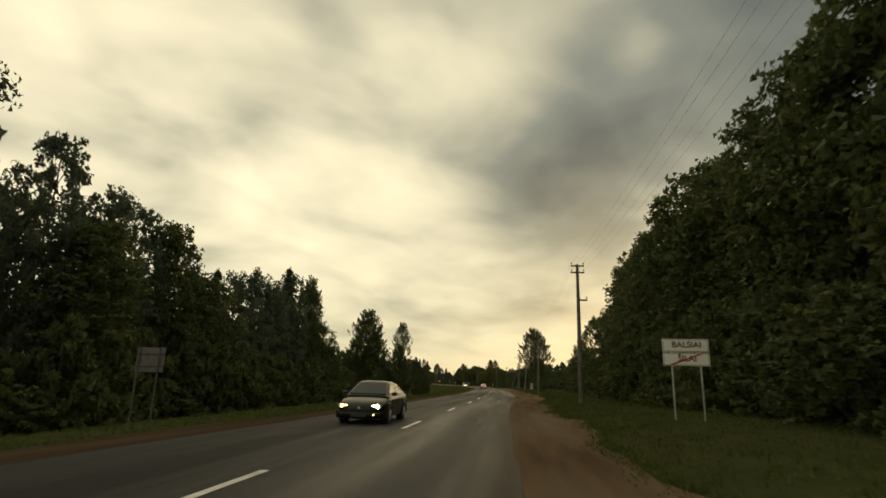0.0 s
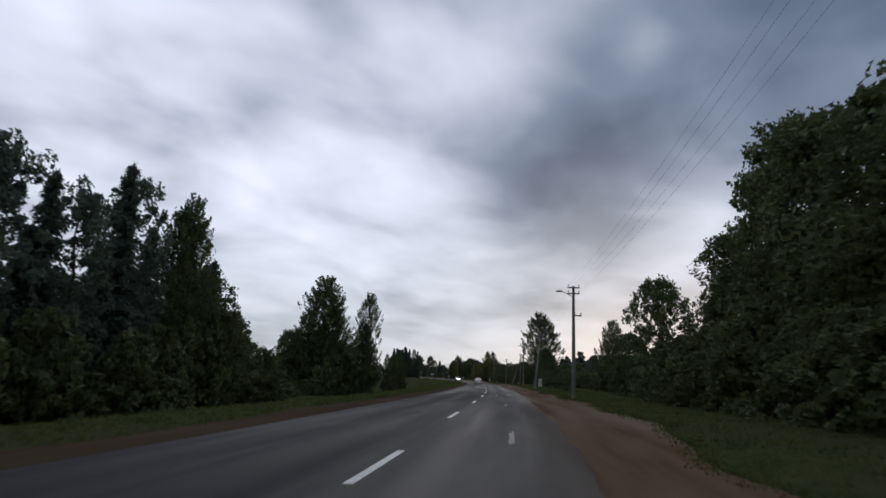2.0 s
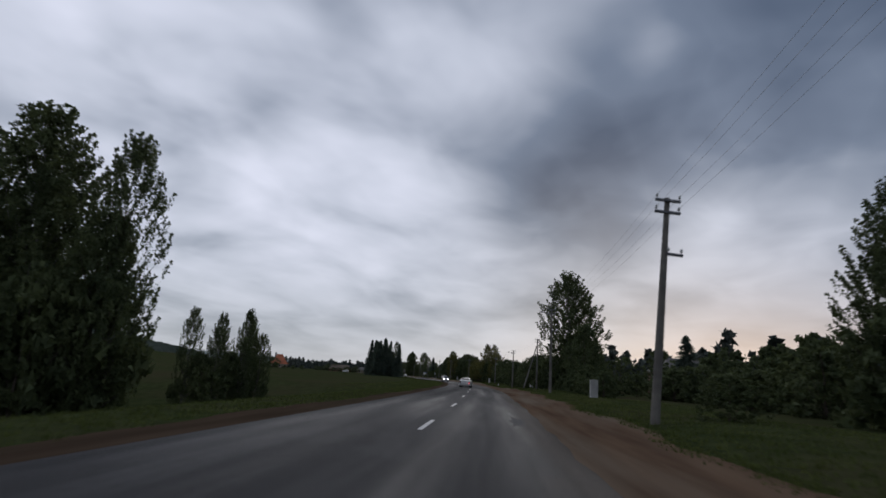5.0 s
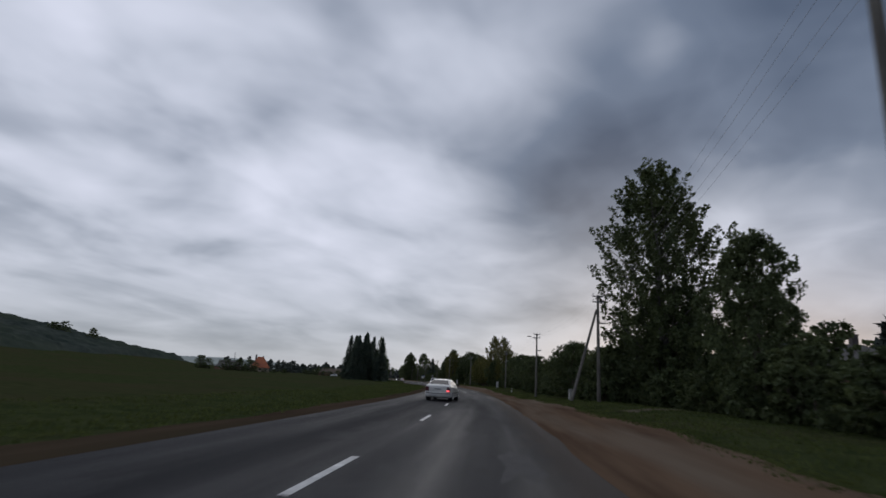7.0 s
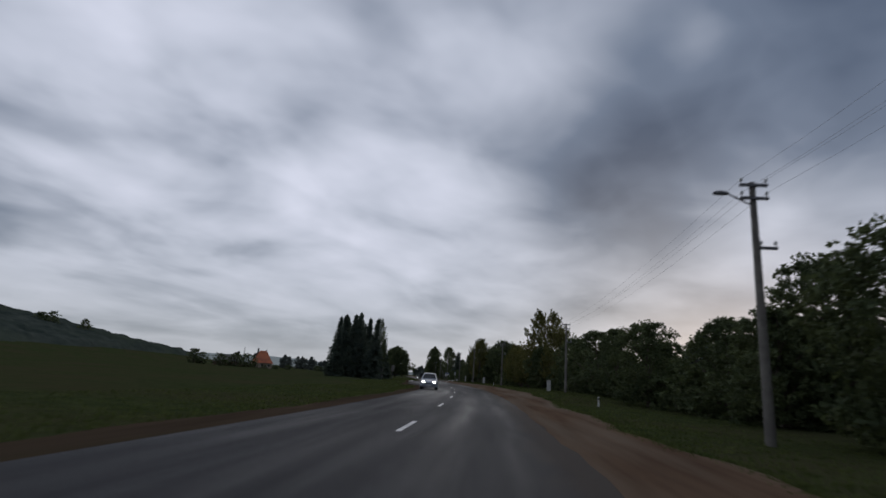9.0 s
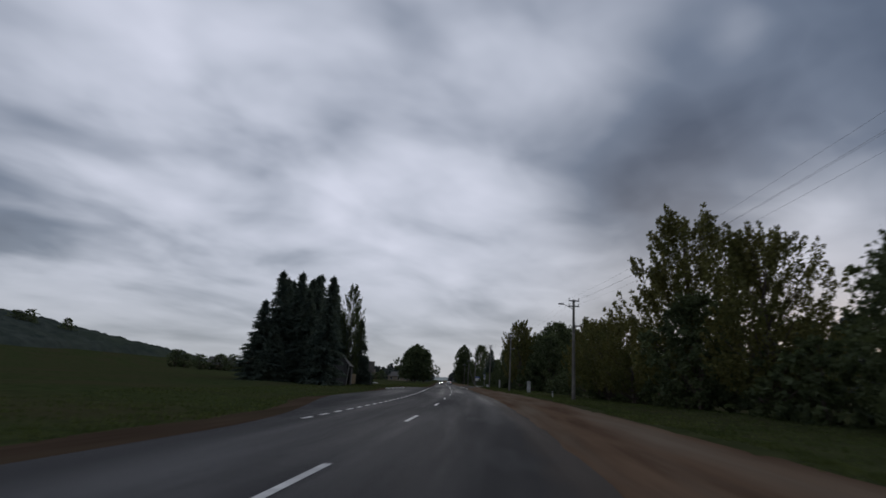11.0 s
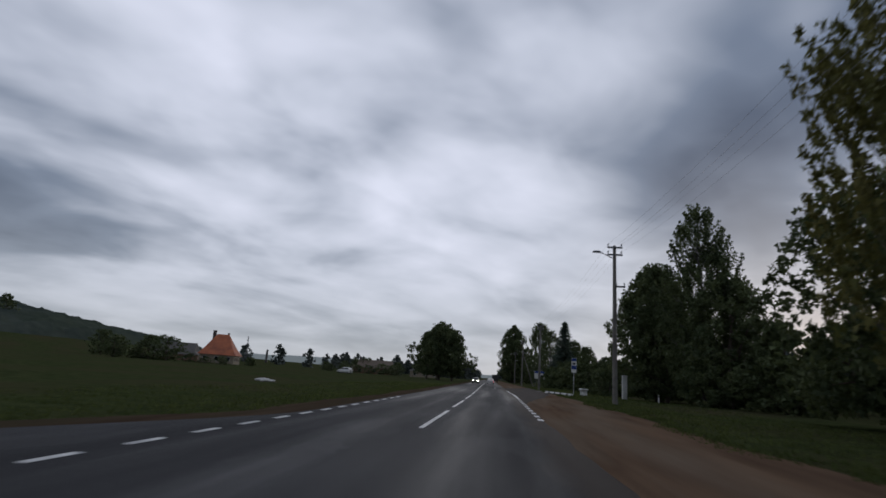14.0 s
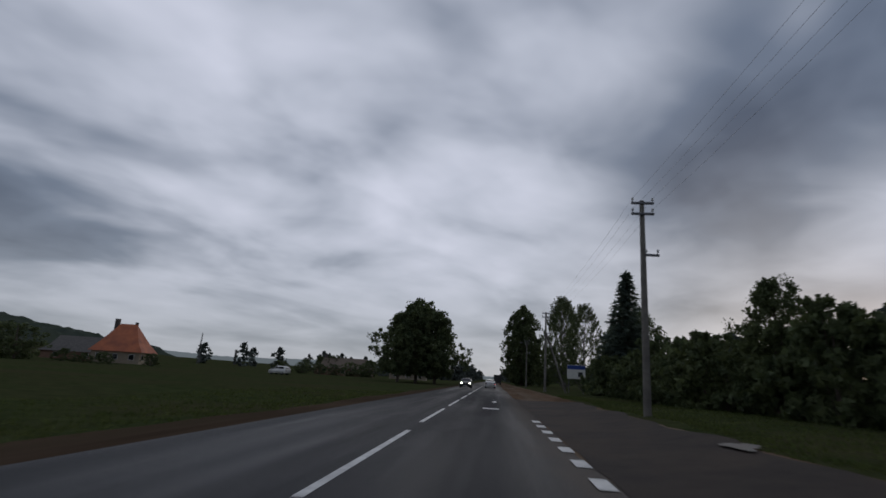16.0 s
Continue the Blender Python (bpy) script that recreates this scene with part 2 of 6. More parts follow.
M_WALL = mat("cream_render", (0.22, 0.18, 0.13), (0.28, 0.23, 0.17), 2.0, 0.9, 0.2)
M_DARKROOF = mat("dark_eternit_roof", (0.07, 0.065, 0.06), (0.11, 0.10, 0.09), 2.0, 0.85, 0.3)
M_BROWNWALL = mat("brown_brick_wall", (0.16, 0.09, 0.06), (0.22, 0.13, 0.09), 5.0, 0.9, 0.3)
M_CHIM = mat("dark_brick_chimney", (0.06, 0.05, 0.05), (0.09, 0.075, 0.07), 6.0, 0.9, 0.3)
M_GLASS = mat("dark_window_glass", (0.012, 0.014, 0.016), (0.016, 0.018, 0.02), 1.0, 0.03, 0, spec=0.26)
M_CARDARK = mat("dark_green_car_paint", (0.006, 0.009, 0.008), (0.009, 0.012, 0.010), 2.0, 0.34, 0, coat=0.15, spec=0.12)
M_CARWHITE = mat("silver_white_car_paint", (0.62, 0.61, 0.585), (0.56, 0.55, 0.53), 2.0, 0.28, 0, coat=0.7)
M_CARGREY = mat("grey_car_paint", (0.25, 0.27, 0.31), (0.21, 0.23, 0.27), 2.0, 0.28, 0, metal=0.3, coat=0.7)
M_PLASTIC = mat("black_plastic", (0.018, 0.018, 0.019), (0.026, 0.026, 0.026), 9.0, 0.55, 0.05)
M_TYRE = mat("tyre_rubber", (0.018, 0.018, 0.018), (0.03, 0.03, 0.03), 9.0, 0.85, 0.1)
M_RIM = mat("alloy_rim", (0.35, 0.35, 0.36), (0.45, 0.45, 0.45), 9.0, 0.35, 0.05, metal=0.8)
M_TAIL = lamp_mat("tail_lamp_lens", (0.060, 0.008, 0.010), 0.02)
M_BRAKE = lamp_mat("lit_red_lamp", (1.0, 0.12, 0.14), 2.2)
M_HEAD = lamp_mat("lit_headlamp", (1.0, 0.93, 0.80), 22.0)
M_HEAD2 = lamp_mat("dim_headlamp", (1.0, 0.72, 0.42), 4.5)
M_PLATE = mat("number_plate", (0.62, 0.62, 0.60), (0.55, 0.55, 0.53), 9.0, 0.5, 0)
# foliage colour paled and greyed to carry the haze of distance
M_FARWOOD = mat("far_woodland", (0.068, 0.080, 0.072), (0.094, 0.104, 0.090), 0.05, 0.9, 0, spec=0.0, island=True)
M_HILLWOOD = mat("hillside_woodland", (0.030, 0.040, 0.034), (0.062, 0.072, 0.062), 0.12, 0.95, 0.4, a2=(0.046, 0.058, 0.040), scale2=0.02, spec=0.0)


# ---- plan: the road's centre line, and places by station and offset ----
ROAD = [(-3.15, 0.1), (-1.27, 10.7), (0.95, 22.6), (3.32, 35.1), (5.97, 48.12), (8.67, 61.99), (11.40, 76.96), (14.08, 93.05), (16.70, 109.82), (19.42, 127.30), (22.14, 145.42),
        (24.54, 164.17), (26.58, 183.63), (28.18, 203.71), (29.33, 224.41), (30.03, 245.54), (29.99, 266.90), (29.28, 288.09), (27.91, 308.63), (26.34, 328.05), (24.90, 346.50),
        (23.54, 364.26), (22.14, 381.79)]
_h0, _h1 = radians(-9.8), radians(5.2)
_pts = [(ROAD[0][0] + math.sin(_h0) * k, ROAD[0][1] - math.cos(_h0) * k) for k in (640, 320, 120, 40, 15)] + ROAD
_pts += [(ROAD[-1][0] - math.sin(_h1) * k, ROAD[-1][1] + math.cos(_h1) * k) for k in (20, 60, 150, 400, 900, 1600)]
_p = np.array(_pts)
_fine = []
for i in range(len(_p) - 1):
    a, b = _p[i], _p[i + 1]
    lab = np.linalg.norm(b - a)
    ta = (_p[min(i + 1, len(_p) - 1)] - _p[max(i - 1, 0)])
    tb = (_p[min(i + 2, len(_p) - 1)] - _p[i])
    ta, tb = ta / np.linalg.norm(ta) * lab, tb / np.linalg.norm(tb) * lab
    for u in np.arange(0, 1, 0.05):
        _fine.append((2 * u**3 - 3 * u**2 + 1) * a + (u**3 - 2 * u**2 + u) * ta + (3 * u**2 - 2 * u**3) * b + (u**3 - u**2) * tb)
_fine = np.array(_fine)
_len = np.concatenate([[0], np.cumsum(np.linalg.norm(np.diff(_fine, axis=0), axis=1))])
_zero = _len[np.argmin(np.linalg.norm(_fine - np.array(ROAD[0]), axis=1))]
_st = _len - _zero
_tan = np.gradient(_fine, axis=0)
_tan /= np.linalg.norm(_tan, axis=1)[:, None]


def plan(s, d):
    """World x, y of station s along the road and offset d to its right."""
    s, d = np.asarray(s, float), np.asarray(d, float)
    x, y = np.interp(s, _st, _fine[:, 0]), np.interp(s, _st, _fine[:, 1])
    tx, ty = np.interp(s, _st, _tan[:, 0]), np.interp(s, _st, _tan[:, 1])
    n = np.hypot(tx, ty)
    return x + d * ty / n, y - d * tx / n


def heading(s):
    """Degrees, to the left from +y, of the road at s."""
    return math.degrees(math.atan2(-float(np.interp(s, _st, _tan[:, 0])), float(np.interp(s, _st, _tan[:, 1]))))


def smooth(a, b, v):
    u = np.clip((np.asarray(v, float) - a) / (b - a), 0, 1)
    return u * u * (3 - 2 * u)


def hollow(s, d):
    """Depth of the low ground left of the road where the clip begins."""
    return 2.2 * smooth(7.0, 17.0, -np.asarray(d, float)) * (1 - smooth(126, 152, np.asarray(s, float)))


def lie(s, d):
    """Height of the land at s, d."""
    s, d = np.asarray(s, float), np.asarray(d, float)
    x, y = plan(s, d)
    low = 1 - 0.85 * smooth(182, 196, s) * (1 - smooth(228, 245, s))
    z = 0.45 * smooth(3.9, 8.3, d) * low - 0.12 * smooth(4.5, 8.0, -d) * (1 - smooth(300, 312, s) * (1 - smooth(345, 360, s)))
    z = z + 0.06 * np.sin(s * 0.21 + d * 0.37) * smooth(7, 12, np.abs(d)) + 0.05 * np.sin(s * 0.083 - d * 0.61) * smooth(6, 10, np.abs(d))
    hill = np.interp(x, [-1500, -600, -356, -242, -150, 0, 120, 600], [20, 6, 2, 1.0, 0.6, 0.5, 1.5, 12])
    z = z + hill * smooth(400, 650, y) * smooth(25, 140, np.abs(d)) + 2 * smooth(800, 1500, y)
    z = z + (26 * smooth(120, 300, -x) + 14 * smooth(300, 900, -x)) * smooth(180, 420, y) * (1 - smooth(520, 760, y)) + 3.0 * smooth(25, 60, d) * smooth(120, 200, y)
    return z - hollow(s, d) * (1 - smooth(60, 140, -d))


def place(s, d, dz=0.0, turn=0.0):
    """Pose on the land at s, d, facing along the road, turned to the left by turn degrees."""
    x, y = plan(s, d)
    return pose(float(x), float(y), float(lie(s, d)) + dz, 0, 0, heading(s) + turn)


# ---- mesh helpers ----
def mesh_object(name, verts, faces, material, parent=None, label="", flat=True):
    me = bpy.data.meshes.new(name)
    me.from_pydata([tuple(map(float, v)) for v in verts], [], [tuple(map(int, f)) for f in faces])
    me.materials.append(material)
    if not flat:
        me.shade_smooth()
    ob = new(name, me)
    ob.parent = parent
    if label:
        tagged(ob, label)
    return ob


def part(name, bm, material, parent=None, label="", smooth_it=False):
    bmesh.ops.recalc_face_normals(bm, faces=bm.faces)
    me = bpy.data.meshes.new(name)
    bm.to_mesh(me)
    bm.free()
    me.materials.append(material)
    if smooth_it:
        me.shade_smooth()
        me.set_sharp_from_angle(angle=radians(38))
    ob = new(name, me)
    ob.parent = parent
    if label:
        tagged(ob, label)
    return ob


def thing(name, m, label, category, group="", kind=""):
    ob = new(name)
    ob.empty_display_size = 0.3
    ob.matrix_basis = m
    return tagged(ob, label, category, group, kind)


def box(bm, x0, x1, y0, y1, z0, z1, bevel=0.0):
    r = bmesh.ops.create_cube(bm, size=1)
    for v in r["verts"]:
        v.co = Vector((x0 + (v.co.x + 0.5) * (x1 - x0), y0 + (v.co.y + 0.5) * (y1 - y0), z0 + (v.co.z + 0.5) * (z1 - z0)))
    if bevel:
        es = list({e for v in r["verts"] for e in v.link_edges})
        bmesh.ops.bevel(bm, geom=es, offset=bevel, segments=2, affect="EDGES", profile=0.5)
    return bm


def tube(bm, a, b, ra, rb, n=8, caps=True):
    a, b = Vector(a), Vector(b)
    q = (b - a).to_track_quat("Z", "Y")
    ring = []
    for c, r in ((a, ra), (b, rb)):
        ring.append([bm.verts.new(c + q @ Vector((r * math.cos(2 * math.pi * i / n), r * math.sin(2 * math.pi * i / n), 0))) for i in range(n)])
    for i in range(n):
        j = (i + 1) % n
        bm.faces.new((ring[0][i], ring[0][j], ring[1][j], ring[1][i]))
    if caps:
        bm.faces.new(ring[0][::-1])
        bm.faces.new(ring[1])
    return bm


def prism(bm, outline, axis, lo, hi):
    """An outline of (a, b) pairs pushed along an axis (0, 1 or 2)."""
    def put(a, b, c):
        p = [a, b]
        p.insert(axis, c)
        return bm.verts.new(p)
    r0, r1 = [put(a, b, lo) for a, b in outline], [put(a, b, hi) for a, b in outline]
    n = len(outline)
    for i in range(n):
        j = (i + 1) % n
        bm.faces.new((r0[i], r0[j], r1[j], r1[i]))
    bm.faces.new(r0[::-1])
    bm.faces.new(r1)
    return bm


# ---- land, road and shoulders ----
def sheet(name, ss, ds, height, material, kind, label, category):
    S, D = np.meshgrid(ss, ds, indexing="ij")
    X, Y = plan(S, D)
    Z = height(S, D)
    v = np.stack([X, Y, Z], -1).reshape(-1, 3)
    n, k = len(ss), len(ds)
    f = [(i * k + j, (i + 1) * k + j, (i + 1) * k + j + 1, i * k + j + 1) for i in range(n - 1) for j in range(k - 1)]
    f = [q[::-1] for q in f]
    ob = mesh_object(name, v, f, material, flat=False)
    ob.data.flip_normals()
    if ob.data.polygons[0].normal.z < 0:
        ob.data.flip_normals()
    return tagged(ob, label, category, kind=kind)


near_d = [0, 2, 3.6, 4.2, 4.8, 5.4, 6, 6.3, 6.6, 6.9, 7.2, 7.6, 8, 9, 10, 12, 14, 17, 21, 26, 33, 42, 55, 75, 100, 140, 200, 280, 380, 520, 700, 950, 1200]
all_d = np.array([-v for v in near_d[:0:-1]] + near_d)
all_s = np.concatenate([np.arange(-620, -40, 40), np.arange(-40, 440, 1.5), np.arange(440, 620, 12), np.arange(620, 1700, 45)])
sheet("ground", all_s, all_d, lambda S, D: lie(S, D) - 0.10 * (1 - smooth(3.6, 4.6, np.abs(D))) - 0.035 * (1 - smooth(5.5, 9.5, np.abs(D))), M_GRASS, "structure", "rough green grass verge and open field", "ground")

road_s = np.concatenate([np.arange(-300, -20, 20), np.arange(-20, 440, 1.5), np.arange(440, 1500, 20)])


def wander(s):
    """How far the painted centre strays from the line of the plan."""
    return np.interp(s, [0, 9, 18, 30, 42, 54, 100, 125, 145, 190, 235, 257, 272, 294, 306, 318, 340, 357, 380, 400], [-0.5, -0.25, 0.22, 0.34, 0.40, 0.25, 0.35, 0.2, -0.2, -0.1, -0.2, -0.36, -0.52, -0.52, -0.16, 0.06, 0.2, 0.15, 0.04, -0.03])


def left_edge(s):
    bay = smooth(262, 288, s) * (1 - smooth(338, 352, s))
    return -3.65 + 0.6 * wander(s) - 3.5 * bay


def right_edge(s):
    return 3.72 - 0.40 * (1 - smooth(25, 60, s)) + 0.05 * np.sin(s * 0.9) + 0.035 * np.sin(s * 2.0) + 0.05 * np.sin(s * 0.17)


def ribbon(name, lo, hi, cuts, z, material, label, category):
    u = np.linspace(0, 1, cuts)
    S = np.repeat(road_s[:, None], cuts, 1)
    D = lo(road_s)[:, None] * (1 - u) + hi(road_s)[:, None] * u
    X, Y = plan(S, D)
    v = np.stack([X, Y, z(S, D)], -1).reshape(-1, 3)
    n = len(road_s)
    f = [(i * cuts + j, i * cuts + j + 1, (i + 1) * cuts + j + 1, (i + 1) * cuts + j) for i in range(n - 1) for j in range(cuts - 1)]
    ob = mesh_object(name, v, f, material, flat=False)
    lay = ob.data.uv_layers.new(name="along_road")
    idx = np.empty(len(ob.data.loops), np.int32)
    ob.data.loops.foreach_get("vertex_index", idx)
    lay.data.foreach_set("uv", np.stack([S.ravel()[idx], D.ravel()[idx]], 1).astype(np.float32).ravel())
    return tagged(ob, label, category, kind="structure")


ribbon("road", left_edge, right_edge, 9, lambda S, D: 0.0 * S, M_ASPHALT, "worn wet grey asphalt country road", "road")
ribbon("gravel_shoulder_right", lambda s: right_edge(s) - 0.05, lambda s: 5.3 + 1.2 * smooth(35, 60, s) + 0.8 * smooth(190, 260, s) + 0.3 * np.sin(s * 0.05) + 0.25 * np.sin(s * 0.41) + 0.12 * np.sin(s * 1.3), 8,
       lambda S, D: lie(S, D) * smooth(3.7, 4.3, D) - 0.012 * (1 - smooth(3.8, 4.2, D)) - 0.05 * smooth(6.6, 7.4, D) + 0.004, M_GRAVEL, "red-brown gravel shoulder beside the asphalt", "shoulder")
ribbon("gravel_shoulder_left", lambda s: left_edge(s) - 1.25 + 0.2 * np.sin(s * 0.33) + 0.12 * np.sin(s * 1.1), lambda s: left_edge(s) + 0.05, 5,
       lambda S, D: lie(S, D) - 0.006, M_GRAVEL2, "narrow red-brown gravel shoulder", "shoulder")


bay_s, bay_u = np.arange(368, 428, 1.0), np.linspace(0, 1, 6)
bay_lo = 3.70 + 0.04 * np.sin(bay_s * 2.1)
bay_hi = 3.8 + (3.1 + 0.16 * np.sin(bay_s * 1.3) + 0.12 * np.sin(bay_s * 0.7)) * smooth(368, 388, bay_s) * (1 - smooth(416, 428, bay_s))
BS, BD = np.repeat(bay_s[:, None], 6, 1), bay_lo[:, None] * (1 - bay_u) + bay_hi[:, None] * bay_u
BX, BY = plan(BS, BD)
bay = mesh_object("bus_bay", np.stack([BX, BY, lie(BS, BD) * smooth(3.7, 4.3, BD) - 0.012 * (1 - smooth(3.8, 4.2, BD)) + 0.02], -1).reshape(-1, 3),
                  [(i * 6 + j, i * 6 + j + 1, (i + 1) * 6 + j + 1, (i + 1) * 6 + j) for i in range(len(bay_s) - 1) for j in range(5)],
                  mat("damp_dark_bay_surface", (0.030, 0.025, 0.023), (0.044, 0.036, 0.031), 1.8, 0.9, 0.3, a2=(0.056, 0.043, 0.034), scale2=0.5, fine=30, spec=0.1), flat=False)
if bay.data.polygons[0].normal.z < 0:
    bay.data.flip_normals()
tagged(bay, "dark damp surfaced bus bay beside the road", "bus bay", kind="structure")


def stripe(s0, s1, d0, d1, z=0.006):
    n = max(2, int((s1 - s0) / 2) + 1)
    v, f = [], []
    for s in np.linspace(s0, s1, n):
        for d in (d0, d1):
            x, y = plan(s, d)
            v.append((x, y, z))
    for i in range(n - 1):
        f.append((2 * i, 2 * i + 1, 2 * i + 3, 2 * i + 2))
    return v, f


def road_line(name, s0, s1, d, w, label, group):
    v, f = stripe(s0, s1, d - w / 2, d + w / 2, 0.006 if abs(d) < 3.45 else 0.016)
    return tagged(mesh_object(name, v, f, M_PAINT), label, "road marking", group, "structure")


ends = [8.4, 19.6, 30.8, 42.4, 54.0, 65.8, 77.4, 88.2, 97.4, 109.4, 121.4, 135.6, 149.8, 161.8, 173.8, 185.4, 197.6, 209.8, 222.0, 234.2, 246.4, 259.0, 271.2, 283.4, 294.6, 307.0, 317.4, 328.7, 340.4]
for e in ends + [-3.2, -15.0]:
    road_line("centre_dash", e - 3.2, e, wander(e), 0.13, "short white dash of the centre line", "centre line")
for a, b in [(349.2 + 10.3 * k, 356.9 + 10.3 * k) for k in range(14)]:
    road_line("centre_dash", a, b, wander(a), 0.13, "long white warning dash of the centre line", "centre line")
for s in np.arange(266.6, 309.4, 1.8):
    road_line("edge_dash", s, s + 0.9, -3.34, 0.15, "short white dash across the bus bay", "bay line")
road_line("edge_line", 310.2, 331, -3.34, 0.14, "solid white edge line", "edge line")
for s in np.arange(332.4, 366, 1.8):
    road_line("edge_dash", s, s + 0.9, -3.34, 0.15, "short white dash across the bus bay", "bay line")
for s in np.arange(355, 375.5, 1.9):
    road_line("edge_dash", s, s + 0.85, 3.56, 0.2, "short white dash across the bus bay", "bay line")
road_line("edge_line", 376.2, 389.3, 3.6, 0.18, "solid white edge line", "edge line")
for s in np.arange(390.2, 404.4, 1.9):
    road_line("edge_dash", s, s + 0.85, 3.52, 0.26, "short white dash across the bus bay", "bay line")


# worn tracks, long stains and cracks laid into the asphalt by its own road coordinates
nt = M_ASPHALT.node_tree
bs = nt.nodes["Principled BSDF"]
uv = nt.nodes.new("ShaderNodeUVMap")
uv.uv_map = "along_road"


def anode(kind, links, **values):
    nd = nt.nodes.new(kind)
    for k, v in values.items():
        nd.inputs[k].default_value = v
    for k, v in links.items():
        nt.links.new(v, nd.inputs[k])
    return nd


def amath(op, a, b, clamp=False):
    nd = nt.nodes.new("ShaderNodeMath")
    nd.operation, nd.use_clamp = op, clamp
    for i, v in enumerate((a, b)):
        if isinstance(v, (int, float)):
            nd.inputs[i].default_value = v
        else:
            nt.links.new(v, nd.inputs[i])
    return nd.outputs[0]


def astep(lo, hi, v, a=0.0, b=1.0):
    nd = anode("ShaderNodeMapRange", {0: v})
    for i, q in zip((1, 2, 3, 4), (lo, hi, a, b)):
        nd.inputs[i].default_value = q
    return nd.outputs[0]


sepuv = anode("ShaderNodeSeparateXYZ", {0: uv.outputs[0]})
along, across = sepuv.outputs[0], sepuv.outputs[1]


def anoise(sx, sy, detail, off):
    cv = anode("ShaderNodeCombineXYZ", {0: amath("MULTIPLY", along, sx), 1: amath("MULTIPLY", across, sy)})
    cv.inputs[2].default_value = off
    nz = anode("ShaderNodeTexNoise", {"Vector": cv.outputs[0]})
    nz.inputs["Scale"].default_value, nz.inputs["Detail"].default_value = 1.0, detail
    return nz.outputs["Fac"]


wheel = amath("ABSOLUTE", amath("SUBTRACT", amath("ABSOLUTE", amath("SUBTRACT", amath("ABSOLUTE", across, 0.0), 1.85), 0.0), 0.78), 0.0)
track = amath("MULTIPLY", astep(0.15, 0.55, wheel, 1.0, 0.0), astep(0.25, 0.6, anoise(0.05, 0.6, 3, 2.0)))
streak = astep(0.46, 0.70, anoise(0.06, 1.3, 5, 5.0))
patch = astep(0.585, 0.63, anoise(0.16, 0.55, 3, 9.0))
vor = anode("ShaderNodeTexVoronoi", {"Vector": anode("ShaderNodeVectorMath", {0: uv.outputs[0], 1: anode("ShaderNodeTexNoise", {"Vector": uv.outputs[0]}).outputs["Color"]}).outputs[0]})
vor.feature = "DISTANCE_TO_EDGE"
vor.inputs["Scale"].default_value = 0.55
crack = amath("MULTIPLY", astep(0.006, 0.016, vor.outputs["Distance"], 1.0, 0.0), astep(0.50, 0.62, anoise(0.08, 0.3, 2, 13.0)))
# gravel swept over the edges of the asphalt
dust = amath("MAXIMUM", astep(2.95, 3.75, amath("ADD", across, amath("MULTIPLY", anoise(0.5, 1.2, 5, 21.0), 0.9)), -0.35, 1.0), 0.0)
col = bs.inputs["Base Color"].links[0].from_socket
for fac, tint, amount in ((track, (0.015, 0.015, 0.017), 0.55), (streak, (0.040, 0.040, 0.042), 0.35), (patch, (0.042, 0.042, 0.044), 0.4), (crack, (0.010, 0.010, 0.010), 0.85), (dust, (0.050, 0.038, 0.029), 0.7)):
    mx = anode("ShaderNodeMixRGB", {0: amath("MULTIPLY", fac, amount), 1: col})
    mx.inputs[2].default_value = (*tint, 1)
    col = mx.outputs[0]
nt.links.new(col, bs.inputs["Base Color"])
rough = bs.inputs["Roughness"].links[0].from_socket
rough = amath("SUBTRACT", rough, amath("MULTIPLY", track, 0.10))
rough = amath("SUBTRACT", rough, amath("MULTIPLY", streak, 0.10))
nt.links.new(rough, bs.inputs["Roughness"])

for s0, s1, d0, w in ((410.4, 411.3, 1.95, 0.75), (418.2, 420.2, 2.15, 0.25)):
    road_line("lane_mark", s0, s1, d0, w, "small worn white mark in the lane", "lane marks")


def farm_track(points, width, label):
    """A gravel track leaving the shoulder, laid just over the grass."""
    v, f = [], []
    pts = [Vector((*map(float, plan(s, d)), 0)) for s, d in points]
    fine = []
    for a, c in zip(pts, pts[1:]):
        for k in range(8):
            fine.append(a.lerp(c, k / 8))
    sd_fine = []
    for (s0, d0), (s1, d1) in zip(points, points[1:]):
        for k in range(8):
            sd_fine.append((s0 + (s1 - s0) * k / 8, d0 + (d1 - d0) * k / 8))
    for i, p in enumerate(fine):
        q = fine[min(i + 1, len(fine) - 1)] - fine[max(i - 1, 0)]
        n = Vector((-q.y, q.x, 0)).normalized() * width / 2 * (1 + 0.08 * math.sin(i * 1.7)) * (1.3 - 0.3 * min(1, i / 5))
        s, d = sd_fine[i]
        h = radians(heading(s))
        ns, nd = -math.sin(h) * n.x + math.cos(h) * n.y, math.cos(h) * n.x + math.sin(h) * n.y
        for u in (-1, 0, 1):
            v.append((p.x + n.x * u, p.y + n.y * u, float(lie(s + ns * u, d + nd * u)) + (-0.05 if u else 0.035)))
    for i in range(len(fine) - 1):
        for j in range(2):
            f.append((3 * i + j, 3 * i + j + 1, 3 * i + j + 4, 3 * i + j + 3))
    ob = mesh_object("farm_track", v, f, M_TRACK, flat=False)
    if ob.data.polygons[0].normal.z < 0:
        ob.data.flip_normals()
    return tagged(ob, label, "track", kind="structure")


